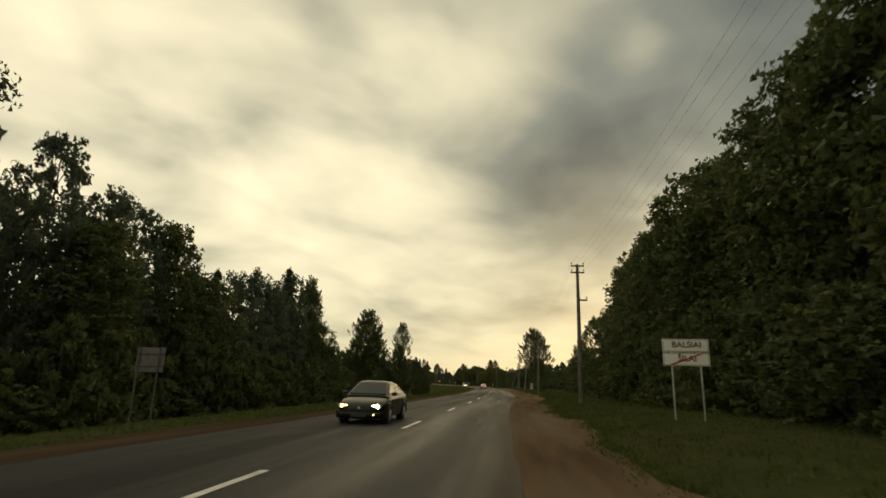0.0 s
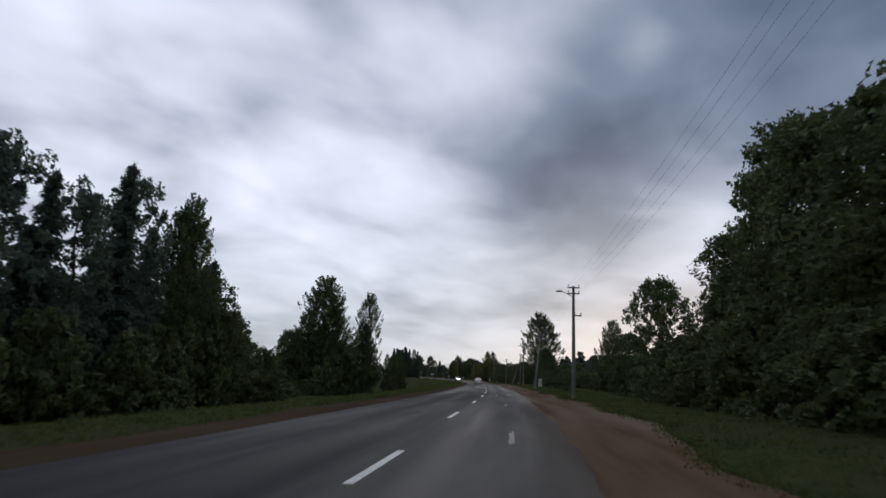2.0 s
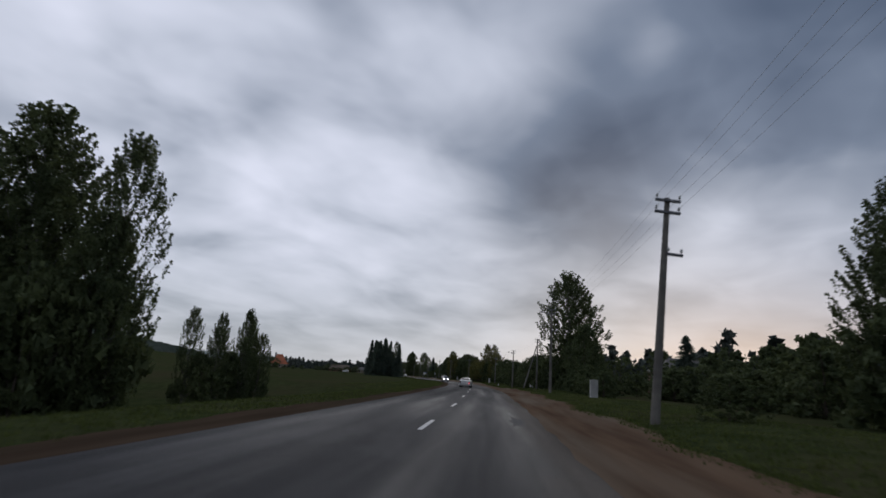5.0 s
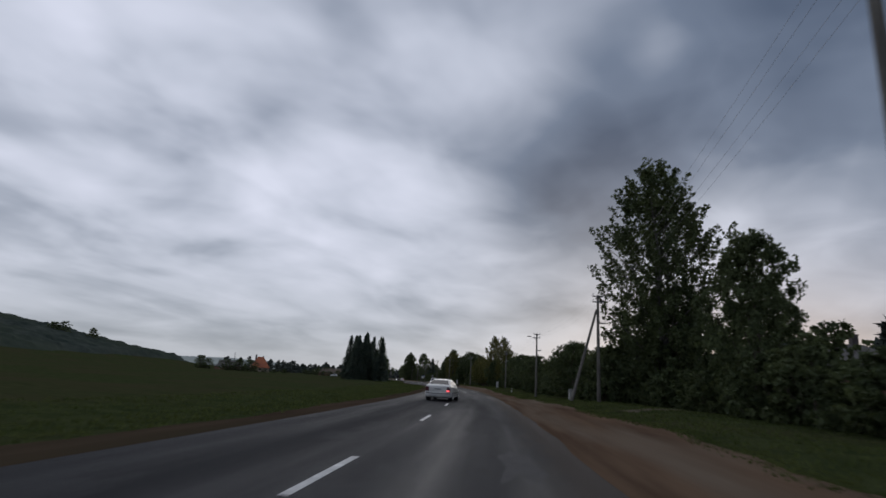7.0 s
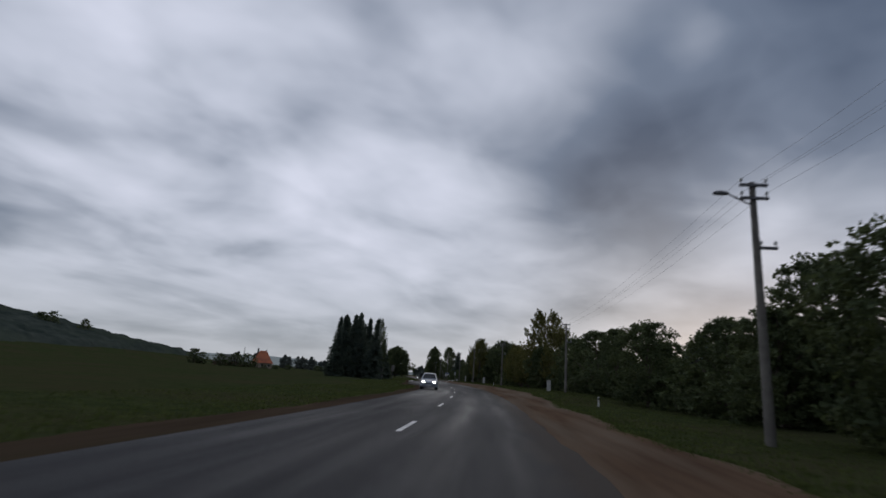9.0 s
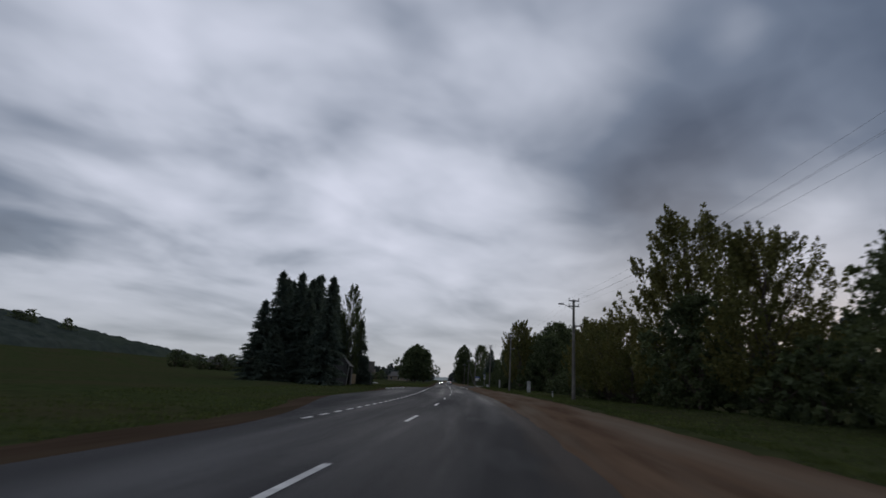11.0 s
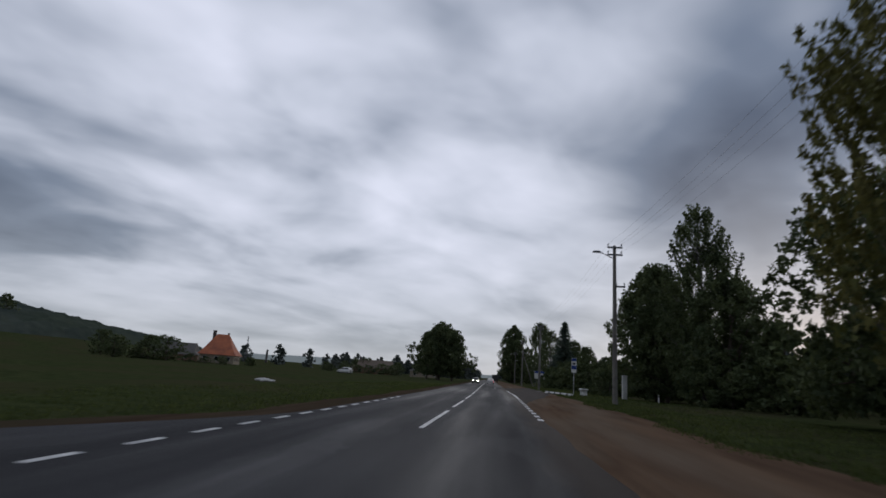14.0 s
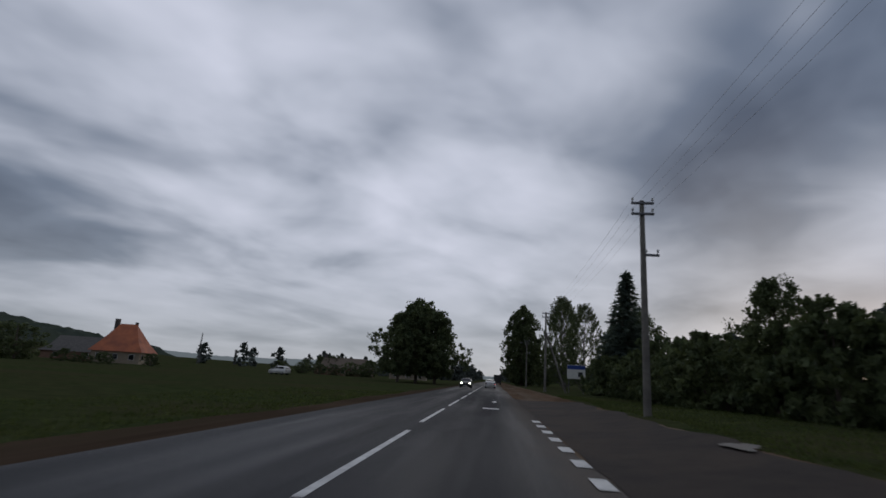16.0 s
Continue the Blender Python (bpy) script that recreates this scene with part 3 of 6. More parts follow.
M_TRACK = mat("pale_sandy_track", (0.105, 0.088, 0.067), (0.155, 0.130, 0.10), 2.2, 0.95, 0.5, a2=(0.070, 0.060, 0.042), scale2=0.5, fine=25, spec=0.0)
farm_track([(310.0, 7.8), (313.5, 10.5), (321, 17), (338, 30)], 1.7, "pale sandy track leading off to a yard")
farm_track([(165.2, 7.8), (168, 9.8), (173, 14.0), (181, 21)], 1.7, "pale sandy track leading off to a garden")


# ---- puddles and patched places ----
M_WET = mat("standing_water", (0.030, 0.031, 0.033), (0.042, 0.043, 0.046), 2.0, 0.42, 0.15, spec=0.10)
M_PATCH = mat("paler_asphalt_patch", (0.030, 0.030, 0.032), (0.042, 0.042, 0.044), 3.0, 0.75, 0.3, fine=60, spec=0.2)


def blot(name, s, d, ls, ld, material, label, lift=0.004, seed=0):
    """A flat ragged patch, ls long and ld wide, lying on the road or its shoulder."""
    r = np.random.default_rng(seed)
    k = 26
    a = np.arange(k) * 2 * math.pi / k
    q = 0.40 + 0.85 * r.random(k)
    q = (q + np.roll(q, 1)) / 2 / np.maximum(np.abs(np.cos(a)), np.abs(np.sin(a))) ** 0.6
    ss, dd = s + np.cos(a) * ls / 2 * q, d + np.sin(a) * ld / 2 * q
    x, y = plan(ss, dd)
    z = (lie(ss, dd) if d > 4.2 else 0 * ss) + lift
    ob = mesh_object(name, np.stack([x, y, z], 1), [tuple(range(k))], material)
    if ob.data.polygons[0].normal.z < 0:
        ob.data.flip_normals()
    return tagged(ob, label, "puddle" if material is M_WET else "road patch", kind="structure")


for i, (s, d, ls, ld) in enumerate(((84.3, 2.6, 2.2, 0.6), (82.2, 2.75, 0.8, 0.3), (79.6, 1.42, 4.6, 0.07), (62.4, 2.05, 2.4, 0.12), (46.0, 2.3, 3.0, 0.14))):
    blot("puddle", s, d, ls, ld, M_WET, "shallow rain puddle in the worn wheel track", seed=i)
blot("puddle", 395.6, 6.7, 1.1, 0.5, M_WET, "small rain puddle on the gravel shoulder", 0.06, 9)
for i, (s, d, ls, ld) in enumerate(((150.2, 2.5, 4.0, 0.8), (344.6, -0.9, 1.6, 0.9), (111.5, 2.9, 5.0, 0.5), (306.0, 1.8, 5.0, 1.1), (22.0, 2.4, 6.0, 0.9))):
    blot("asphalt_patch", s, d, ls, ld, M_PATCH, "paler repaired patch in the asphalt", 0.003, 20 + i)

# ---- trees ----
rng = np.random.default_rng(11)


def leaf_cloud(centres, radii, per, size, axes=None, droop=0.0, flat=1.0, seed=0, long=1.5, wide=1.0):
    """Many small pointed leaf sprays round the given twig ends: vertices and faces."""
    r = np.random.default_rng(seed)
    c = np.repeat(centres, per, 0)
    rad = np.repeat(radii, per)
    g = r.normal(size=(len(c), 3))
    g /= np.linalg.norm(g, axis=1)[:, None] + 1e-9
    g *= (r.random(len(c)) ** 0.45)[:, None]
    g[:, 2] *= flat
    p = c + g * rad[:, None]
    n = len(p)
    ax = r.normal(size=(n, 3))
    if axes is not None:
        ax = np.repeat(axes, per, 0) + 0.45 * ax
    ax[:, 2] -= droop
    ax /= np.linalg.norm(ax, axis=1)[:, None]
    bx = np.cross(ax, r.normal(size=(n, 3)))
    bx /= np.linalg.norm(bx, axis=1)[:, None]
    sz = (size * (0.6 + 0.8 * r.random(n)))[:, None]
    bx = bx * wide
    v = np.stack([p + bx * sz * 0.62 - ax * sz * long * 0.4, p + ax * sz * long * 0.62, p - bx * sz * 0.62 - ax * sz * long * 0.4], 1).reshape(-1, 3)
    f = np.arange(3 * n).reshape(-1, 3)
    return v, f


def fast_mesh(name, v, f, material):
    me = bpy.data.meshes.new(name)
    n, k = len(f), f.shape[1]
    me.vertices.add(len(v))
    me.vertices.foreach_set("co", np.asarray(v, np.float32).ravel())
    me.loops.add(n * k)
    me.loops.foreach_set("vertex_index", np.asarray(f, np.int32).ravel())
    me.polygons.add(n)
    me.polygons.foreach_set("loop_start", np.arange(0, n * k, k, dtype=np.int32))
    me.update(calc_edges=True)
    me.materials.append(material)
    return me


def envelope(kind, u):
    """Crown radius, as a share of the greatest, at height u of the crown."""
    if kind == "spruce":
        return (1 - u) ** 0.95 + 0.012
    if kind == "poplar":
        return max(0.08, (math.sin(math.pi * min(1, u * 0.93 + 0.10)) ** 0.55))
    if kind == "birch":
        return max(0.10, (1 - u) ** 0.6 * (0.35 + 0.9 * math.sin(math.pi * min(1, 0.22 + u * 0.78)))) if u < 1 else 0.08
    if kind == "pine":
        return 0.35 + 0.75 * math.sin(math.pi * min(1, 0.25 + 0.75 * u)) ** 0.8
    if kind == "bush":
        return max(0.2, math.sqrt(max(0, 1 - (u * 0.98) ** 2.2)))
    return max(0.15, math.sin(math.pi * min(1.0, 0.16 + 0.80 * u)) ** 0.6)


def tree_template(kind, h, r, seed, clusters, per, leaf, crown_lo, material, bark, trunk_r, lumps=0.25):
    """Trunk and limbs in one mesh, leaves in another, for a tree h high and r wide from its axis."""
    rr = np.random.default_rng(seed)
    bm = bmesh.new()
    lean = rr.normal(0, 0.02, 2) * h
    top = Vector((lean[0], lean[1], h * 0.97))
    prev, pr = Vector((0, 0, -0.3)), trunk_r
    for i in range(1, 6):
        u = i / 5
        q = Vector((lean[0] * u + rr.normal(0, 0.012 * h) * (u < 1), lean[1] * u + rr.normal(0, 0.012 * h) * (u < 1), -0.3 + (top.z + 0.3) * u))
        nr = trunk_r * (1 - 0.9 * u) + 0.012
        tube(bm, prev, q, pr, nr, 7, False)
        prev, pr = q, nr
    cent, rad, axis = [], [], []
    if kind == "spruce":
        whorls = clusters
        for w in range(whorls):
            u = ((w + 0.5 + rr.normal(0, 0.2)) / whorls)
            u = min(max(u, 0.0), 0.985)
            z = h * (crown_lo + (1 - crown_lo) * u)
            rw = r * envelope(kind, u)
            for b in range(9 if per > 3 else 7):
                a = rr.random() * 2 * math.pi
                ln = rw * (0.42 + 0.72 * rr.random() ** 0.8) + 0.06
                if b < 4 and u < 0.93:
                    tube(bm, (lean[0] * u, lean[1] * u, z), (math.cos(a) * ln * 0.9, math.sin(a) * ln * 0.9, z - ln * 0.30), 0.03, 0.008, 3, False)
                steps = max(2, int(ln / 0.33))
                for t in np.linspace(0.18, 1.0, steps):
                    cent.append((math.cos(a) * ln * t + lean[0] * u, math.sin(a) * ln * t + lean[1] * u, z - ln * 0.40 * t + 0.18 * ln * t * t))
                    rad.append(0.10 + 0.16 * ln * (1.1 - t))
                    axis.append((math.cos(a), math.sin(a), -0.25))
        for z in np.linspace(0.93, 1.0, 6):
            cent.append((lean[0] * z, lean[1] * z, h * z))
            rad.append(0.05 + 0.9 * (1 - z))
            axis.append((0, 0, 1.0))
    elif kind in ("birch", "open"):
        # ascending limbs that end in many short upward sprays, with sky between them
        ridges = [1 - lumps + 1.5 * lumps * rr.random() for _ in range(14)]
        for b in range(clusters // 4):
            u = 0.02 + 0.96 * rr.random() ** 1.1
            a = rr.random() * 2 * math.pi
            full = r * ((1 - u) ** 0.8 * (0.5 + 1.6 * u) / 0.76 if kind == "birch" else math.sin(math.pi * min(1, 0.2 + 0.76 * u)) ** 0.7) * ridges[int(a * 2.2 + u * 9) % 14] + 0.10
            rho = 0.22 + 0.78 * rr.random() ** 0.6
            z = h * (crown_lo + (0.97 - crown_lo) * u)
            p = Vector((math.cos(a) * full * rho + lean[0] * u, math.sin(a) * full * rho + lean[1] * u, z))
            step = Vector((math.cos(a) * 0.14, math.sin(a) * 0.14, 0.20 + 0.10 * rr.random()))
            if b % 5 == 0:
                foot = Vector((lean[0] * u, lean[1] * u, max(0.3, z - full * rho * 1.1)))
                tube(bm, foot, p, 0.03 + trunk_r * 0.22 * (1 - u), 0.010, 4, False)
            for k in range(4):
                cent.append(tuple(p + step * k))
                rad.append(0.34 - 0.055 * k)
        for z in np.linspace(0.80, 1.0, 8):
            cent.append((lean[0] * z + rr.normal(0, 0.10), lean[1] * z + rr.normal(0, 0.10), h * z))
            rad.append(0.15 + 1.2 * (1 - z))
    else:
        bumps = [(rr.random() * 2 * math.pi, rr.random(), 1 - lumps + 2 * lumps * rr.random()) for _ in range(26)]
        k = 0
        while len(cent) < clusters and k < clusters * 8:
            k += 1
            u, a = rr.random(), rr.random() * 2 * math.pi
            lump = 1.0
            best = 9
            for ba, bu, bs in bumps:
                dd = (min(abs(a - ba), 2 * math.pi - abs(a - ba)) * 0.6) ** 2 + ((u - bu) * 1.6) ** 2
                if dd < best:
                    best, lump = dd, bs
            rho = rr.random() ** 0.5 * lump
            re = r * envelope(kind, u) * rho
            z = h * (crown_lo + (1 - crown_lo) * u * (0.97 + 0.09 * (lump - 1)))
            p = (math.cos(a) * re + lean[0] * u, math.sin(a) * re + lean[1] * u, z)
            cent.append(p)
            rad.append(min((0.03 * h + 0.11 * r) * (0.45 + 0.7 * rr.random()) * (0.7 if kind == "birch" else 0.85), 0.16 + 0.45 * r * envelope(kind, u)))
        for i in range(min(len(cent), 26 if kind != "bush" else 8)):
            c = Vector(cent[int(rr.integers(len(cent)))])
            z0 = max(h * 0.12, c.z - math.hypot(c.x, c.y) * (1.5 if kind != "pine" else 0.4))
            if kind == "bush":
                z0 = -0.2
            s = min(1.0, max(0.05, z0 / h))
            st = Vector((lean[0] * s, lean[1] * s, z0))
            mid = st.lerp(c, 0.5) + Vector((0, 0, 0.04 * h))
            tube(bm, st, mid, trunk_r * 0.35 * (1.1 - s), trunk_r * 0.2, 5, False)
            tube(bm, mid, c, trunk_r * 0.2, 0.012, 5, False)
    v, f = leaf_cloud(np.array(cent), np.array(rad), per, leaf, np.array(axis) if axis else None, droop=0.4 if kind == "birch" else 0.1, flat=0.4 if kind == "spruce" else 0.85, seed=seed + 5,
                      long=2.3 if kind == "spruce" else 1.4, wide=0.45 if kind == "spruce" else 0.8)
    me_t = bpy.data.meshes.new("trunk")
    bmesh.ops.recalc_face_normals(bm, faces=bm.faces)
    bm.to_mesh(me_t)
    bm.free()
    me_t.materials.append(bark)
    return me_t, fast_mesh("crown", v, f, material), h, r


KINDS = {
    "broad": [tree_template("broad", 10, 4.0, 21 + i, 400, 32, 0.19, 0.06, M_LEAF, M_BARK, 0.22, 0.32) for i in range(3)],
    "wood": [tree_template("broad", 16, 3.6, 221 + i, 640, 27, 0.21, 0.04, M_LEAF, M_BARK, 0.24, 0.34) for i in range(3)],
    "yellow": [tree_template("open", 10, 4.0, 31 + i, 1500, 11, 0.15, 0.10, M_LEAF2, M_BARK, 0.20, 0.40) for i in range(2)],
    "birch": [tree_template("birch", 16, 3.8, 41 + i, 1800, 10, 0.150, 0.05, M_LEAF, M_BIRCH, 0.15, 0.30) for i in range(3)],
    "spruce": [tree_template("spruce", 14, 3.0, 51 + i, 58, 7, 0.28, 0.02, M_NEEDLE, M_BARK, 0.18) for i in range(3)],
    "pine": [tree_template("pine", 16, 3.2, 61 + i, 260, 30, 0.22, 0.22, M_NEEDLE, M_BARK, 0.22, 0.50) for i in range(3)],
    "poplar": [tree_template("poplar", 18, 4.6, 71, 620, 20, 0.34, 0.03, M_LEAF, M_BARK, 0.35, 0.18)],
    "oak": [tree_template("broad", 16, 7.0, 81 + i, 460, 22, 0.40, 0.12, M_LEAF, M_BARK, 0.40, 0.34) for i in range(2)],
    "bush": [tree_template("bush", 3.2, 1.9, 91 + i, 110, 24, 0.17, 0.0, M_LEAF, M_BARK, 0.04, 0.30) for i in range(3)],
    "near_bush": [tree_template("bush", 3.2, 1.9, 291 + i, 170, 30, 0.12, 0.0, M_LEAF, M_BARK, 0.04, 0.30) for i in range(3)],
    "far_broad": [tree_template("broad", 10, 4.0, 121 + i, 170, 11, 0.40, 0.05, M_LEAF, M_BARK, 0.22, 0.32) for i in range(2)],
    "far_spruce": [tree_template("spruce", 14, 3.0, 151 + i, 26, 2, 0.42, 0.02, M_NEEDLE, M_BARK, 0.18) for i in range(2)],
    "far_pine": [tree_template("pine", 16, 3.2, 161 + i, 150, 12, 0.40, 0.10, M_NEEDLE, M_BARK, 0.22, 0.45) for i in range(2)],
}
WORDS = {"wood": ("dark leafy tree at the edge of a dense wood", "tree"), "broad": ("dark leafy deciduous tree with a ragged crown", "tree"), "yellow": ("yellowing green deciduous tree with an open crown", "tree"), "birch": ("slender birch with a thin airy crown", "tree"),
         "spruce": ("dark pointed spruce with drooping boughs", "tree"), "pine": ("tall dark pine with a clumped crown", "tree"), "poplar": ("tall columnar poplar standing beside the road", "tree"),
         "oak": ("large spreading broadleaf tree beside the road", "tree"), "bush": ("low dense green shrub growing from the verge", "bush")}
NAMES = {"wood": "deciduous_tree", "broad": "deciduous_tree", "yellow": "deciduous_tree", "birch": "birch_tree", "spruce": "spruce_tree", "pine": "pine_tree", "poplar": "poplar_tree", "oak": "broadleaf_tree", "bush": "bush"}
_count = [0]


def tree(kind, s, d, h, r, group="", dz=0.0):
    _count[0] += 1
    opts = KINDS[kind]
    if h > 3.2 or s > 118:
        h += float(hollow(s, d))
    kind = kind.replace("far_", "").replace("near_", "")
    tm, cm, h0, r0 = opts[_count[0] % len(opts)]
    x, y = plan(s, d)
    m = Matrix.Translation((float(x), float(y), float(lie(s, d)) - 0.05 + dz)) @ Matrix.Rotation(_count[0] * 2.399, 4, "Z") @ Matrix.Diagonal((r / r0, r / r0, h / h0, 1))
    ob = thing(NAMES[kind], m, WORDS[kind][0], WORDS[kind][1], group)
    for nm, me in (("trunk", tm), ("crown", cm)):
        o = new(nm, me)
        o.parent = ob
    return ob


# wood beside the road where the clip begins: left
W = "roadside wood"
for k, s, d, h, r in (("pine", 14, -28, 19.5, 3.6), ("pine", 20, -26, 18, 3.4), ("pine", 25, -29, 20, 3.6), ("pine", 30.5, -27, 18.6, 2.4), ("broad", 33, -24.5, 13, 4.0), ("pine", 36, -27, 17, 2.6), ("pine", 39.7, -27, 17.6, 2.3),
                      ("broad", 42.8, -26, 16.2, 3.0), ("broad", 46, -25, 12.2, 3.4), ("spruce", 50, -26, 13.2, 2.8), ("pine", 53, -25, 13.4, 2.6), ("pine", 57, -25.5, 14.8, 2.6), ("spruce", 60, -25, 13.8, 2.6), ("pine", 63.4, -25, 14.2, 2.4),
                      ("spruce", 66.8, -25.5, 15.4, 3.0), ("pine", 68.8, -26, 15.4, 2.4), ("wood", 75.0, -26, 14.4, 2.5), ("birch", 75.4, -25.4, 16.0, 2.2), ("broad", 78.6, -25.4, 9.8, 3.0), ("spruce", 71.8, -26.5, 12.0, 2.8), ("spruce", 85.0, -28.0, 11.8, 3.2), ("broad", 92.5, -27, 4.2, 3.0), ("broad", 96.3, -27, 3.1, 2.4), ("broad", 100, -27.2, 2.5, 2.2), ("spruce", 79.2, -26, 10.4, 2.8), ("broad", 86.5, -26, 6.4, 2.4), ("broad", 81, -24, 6.5, 3.0),
                      ("spruce", 95.5, -29.6, 4.9, 1.8), ("spruce", 105, -43, 19.5, 3.2), ("wood", 103, -42, 15.0, 2.8), ("broad", 107, -40, 10.4, 3.0), ("broad", 109.5, -38.6, 8.0, 2.8), ("broad", 112, -37.6, 5.8, 2.6)):
    low = 0.95 if s < 32 else 0.88 if s < 66 else 1.0
    tree("wood" if k == "broad" and h > 10.5 else k, s, d, h * low, r, W)
for i in range(34):
    s = 2 + i * 2.35
    tree(("far_pine", "far_spruce", "far_broad")[i % 3], s, -32 - 6 * rng.random() - (i % 2) * 5, (14.0 if s < 45 else 9.6) + 2.2 * rng.random() - (3.5 if s > 70 else 0), 3.2 + 0.6 * rng.random(), W)
for i in range(34):
    s = 4 + i * 2.7
    tree("bush", s, -20.5 - 2.5 * rng.random() - (3 if s > 70 else 0), 2.6 + 2.2 * rng.random() - (1.2 if s > 78 else 0), 2.2 + 0.6 * rng.random(), W)
for i in range(16):
    tree("far_broad", 100 + i * 5.5, -52 - 9 * rng.random(), 1.8 + 0.6 * rng.random(), 2.2, W)
for i in range(9):
    tree("far_broad", 104 + i * 1.9, -27 - 1.15 * i - 1.5 * rng.random(), 2.0 + 0.6 * rng.random(), 2.2, W)
# free-standing trees on the left verge
tree("birch", 122.5, -27.8, 17.4, 4.6)
tree("birch", 123.2, -28.4, 15.4, 4.4)
tree("birch", 122.0, -29.8, 11.4, 2.6)
tree("birch", 121.6, -25.6, 12.4, 3.0)
tree("broad", 122.6, -27.4, 9.0, 3.6)
tree("broad", 121.5, -24.4, 6.6, 3.2)
tree("broad", 120.5, -31.0, 7.8, 2.8)
tree("broad", 123.6, -34.0, 8.0, 2.6)
tree("bush", 119.0, -31.0, 7.0, 2.4)
tree("birch", 120.6, -19.4, 14.4, 2.5)
tree("bush", 120.6, -20.2, 6.4, 3.1)
tree("bush", 119.4, -22.6, 6.0, 3.0)
tree("bush", 118.0, -21.5, 5.2, 2.6)
tree("broad", 120.4, -19.8, 9.6, 2.4)
for s, d, h in ((124.6, -16.6, 4.6), (126.0, -15.6, 3.6), (127.5, -16.2, 4.6), (128.4, -14.9, 3.2), (129.6, -15.4, 5.2), (130.4, -14.6, 3.6), (131.4, -15.8, 4.8), (133, -16.4, 3.6)):
    tree("birch", s, d, h, 0.8)
for s, d, h in ((125.4, -16.0, 1.8), (128.2, -15.7, 2.0), (131.0, -15.6, 1.7)):
    tree("bush", s, d, h, 1.6)
for s, d, h, r in ((104, -27, 2.0, 2.2), (108, -28, 2.2, 2.2), (111, -25, 2.4, 2.2), (114, -24, 3.4, 2.4)):
    tree("bush", s, d, h, r)

# wood beside the road where the clip begins: right
V = "right-hand wood"
for k, s, d, h, r in (("broad", 10, 17, 17, 4.4), ("broad", 15, 16.5, 16.4, 4.2), ("broad", 19, 15.8, 17.6, 3.8), ("broad", 22.5, 15.4, 16.8, 3.4), ("broad", 27, 15.4, 15.2, 3.4), ("broad", 31, 14.2, 14.2, 3.4), ("broad", 34.5, 14.6, 15.4, 3.6),
                      ("broad", 39, 14.4, 13.4, 3.6), ("broad", 43, 14.2, 13.8, 3.4), ("broad", 47.5, 14.5, 11.6, 3.4), ("broad", 52, 15.0, 12.8, 3.4), ("broad", 57, 15.0, 14.0, 3.2), ("broad", 60.5, 15.4, 16.0, 3.0), ("broad", 64.5, 15.8, 14.4, 2.6),
                      ("broad", 68.4, 15.4, 11.2, 2.5), ("broad", 71.6, 16.0, 8.8, 2.2)):
    tree("wood" if h > 10.5 else k, s, d + 1.0, h * 0.96, r, V)
for i in range(30):
    s = 0 + i * 2.4
    tree(("far_broad", "far_spruce")[i % 4 == 3], s, 20 + 8 * rng.random(), 13.5 + 3 * rng.random() - (3.5 if s > 55 else 0), 3.8, V)
for i in range(30):
    s = 4 + i * 2.3
    tree("near_bush", s, 11.9 + 1.4 * rng.random(), 2.6 + 2.4 * rng.random(), 2.1 + 0.5 * rng.random(), V)
tree("broad", 90.0, 18.1, 12.2, 3.6)
tree("bush", 84.5, 16.6, 5.2, 3.2)
tree("birch", 116, 18.8, 10.6, 2.3)
tree("birch", 116.4, 19.4, 8.6, 2.4)
tree("bush", 115.5, 18.4, 5.6, 2.8)
tree("near_bush", 112.4, 10.2, 1.6, 1.2)
tree("near_bush", 96.8, 9.4, 1.0, 0.75)
tree("broad", 95.5, 16.4, 6.8, 3.0)
tree("bush", 164, 15.2, 3.6, 2.2)
for i in range(44):
    s = 71 + i * 2.1
    tree("bush", s, (15 if s < 92 else 19.5) + 6 * rng.random(), 2.6 + 1.8 * rng.random(), 2.4, "roadside scrub")
for i in range(24):
    tree(("bush", "far_spruce")[i % 8 == 7], 76 + i * 4.3, 30 + 10 * rng.random(), 5.4 + 1.8 * rng.random(), 3.4, "wood behind the scrub")

# gardens and hedges farther along, right
tree("birch", 184, 16.4, 19.8, 5.4)
tree("broad", 185, 17.2, 9.6, 3.6)
tree("bush", 183.5, 15.6, 5.0, 3.2)
for s, d, h in ((186, 13.2, 4.6), (188.5, 12.6, 4.2), (190.5, 13.8, 5.0), (185, 14.6, 5.4), (193, 13.4, 4.4)):
    tree("bush", s, d, h, 2.2)
tree("broad", 168, 15.1, 9.4, 2.5)
tree("broad", 171, 17.0, 7.6, 2.2)
tree("spruce", 158, 25, 7.6, 2.6)
for i in range(26):
    tree("bush", 150 + i * 1.9, 13.4 + 1.2 * rng.random() + (0 if i < 9 else 1), 2.3 + 0.8 * rng.random(), 1.7, "garden hedge")
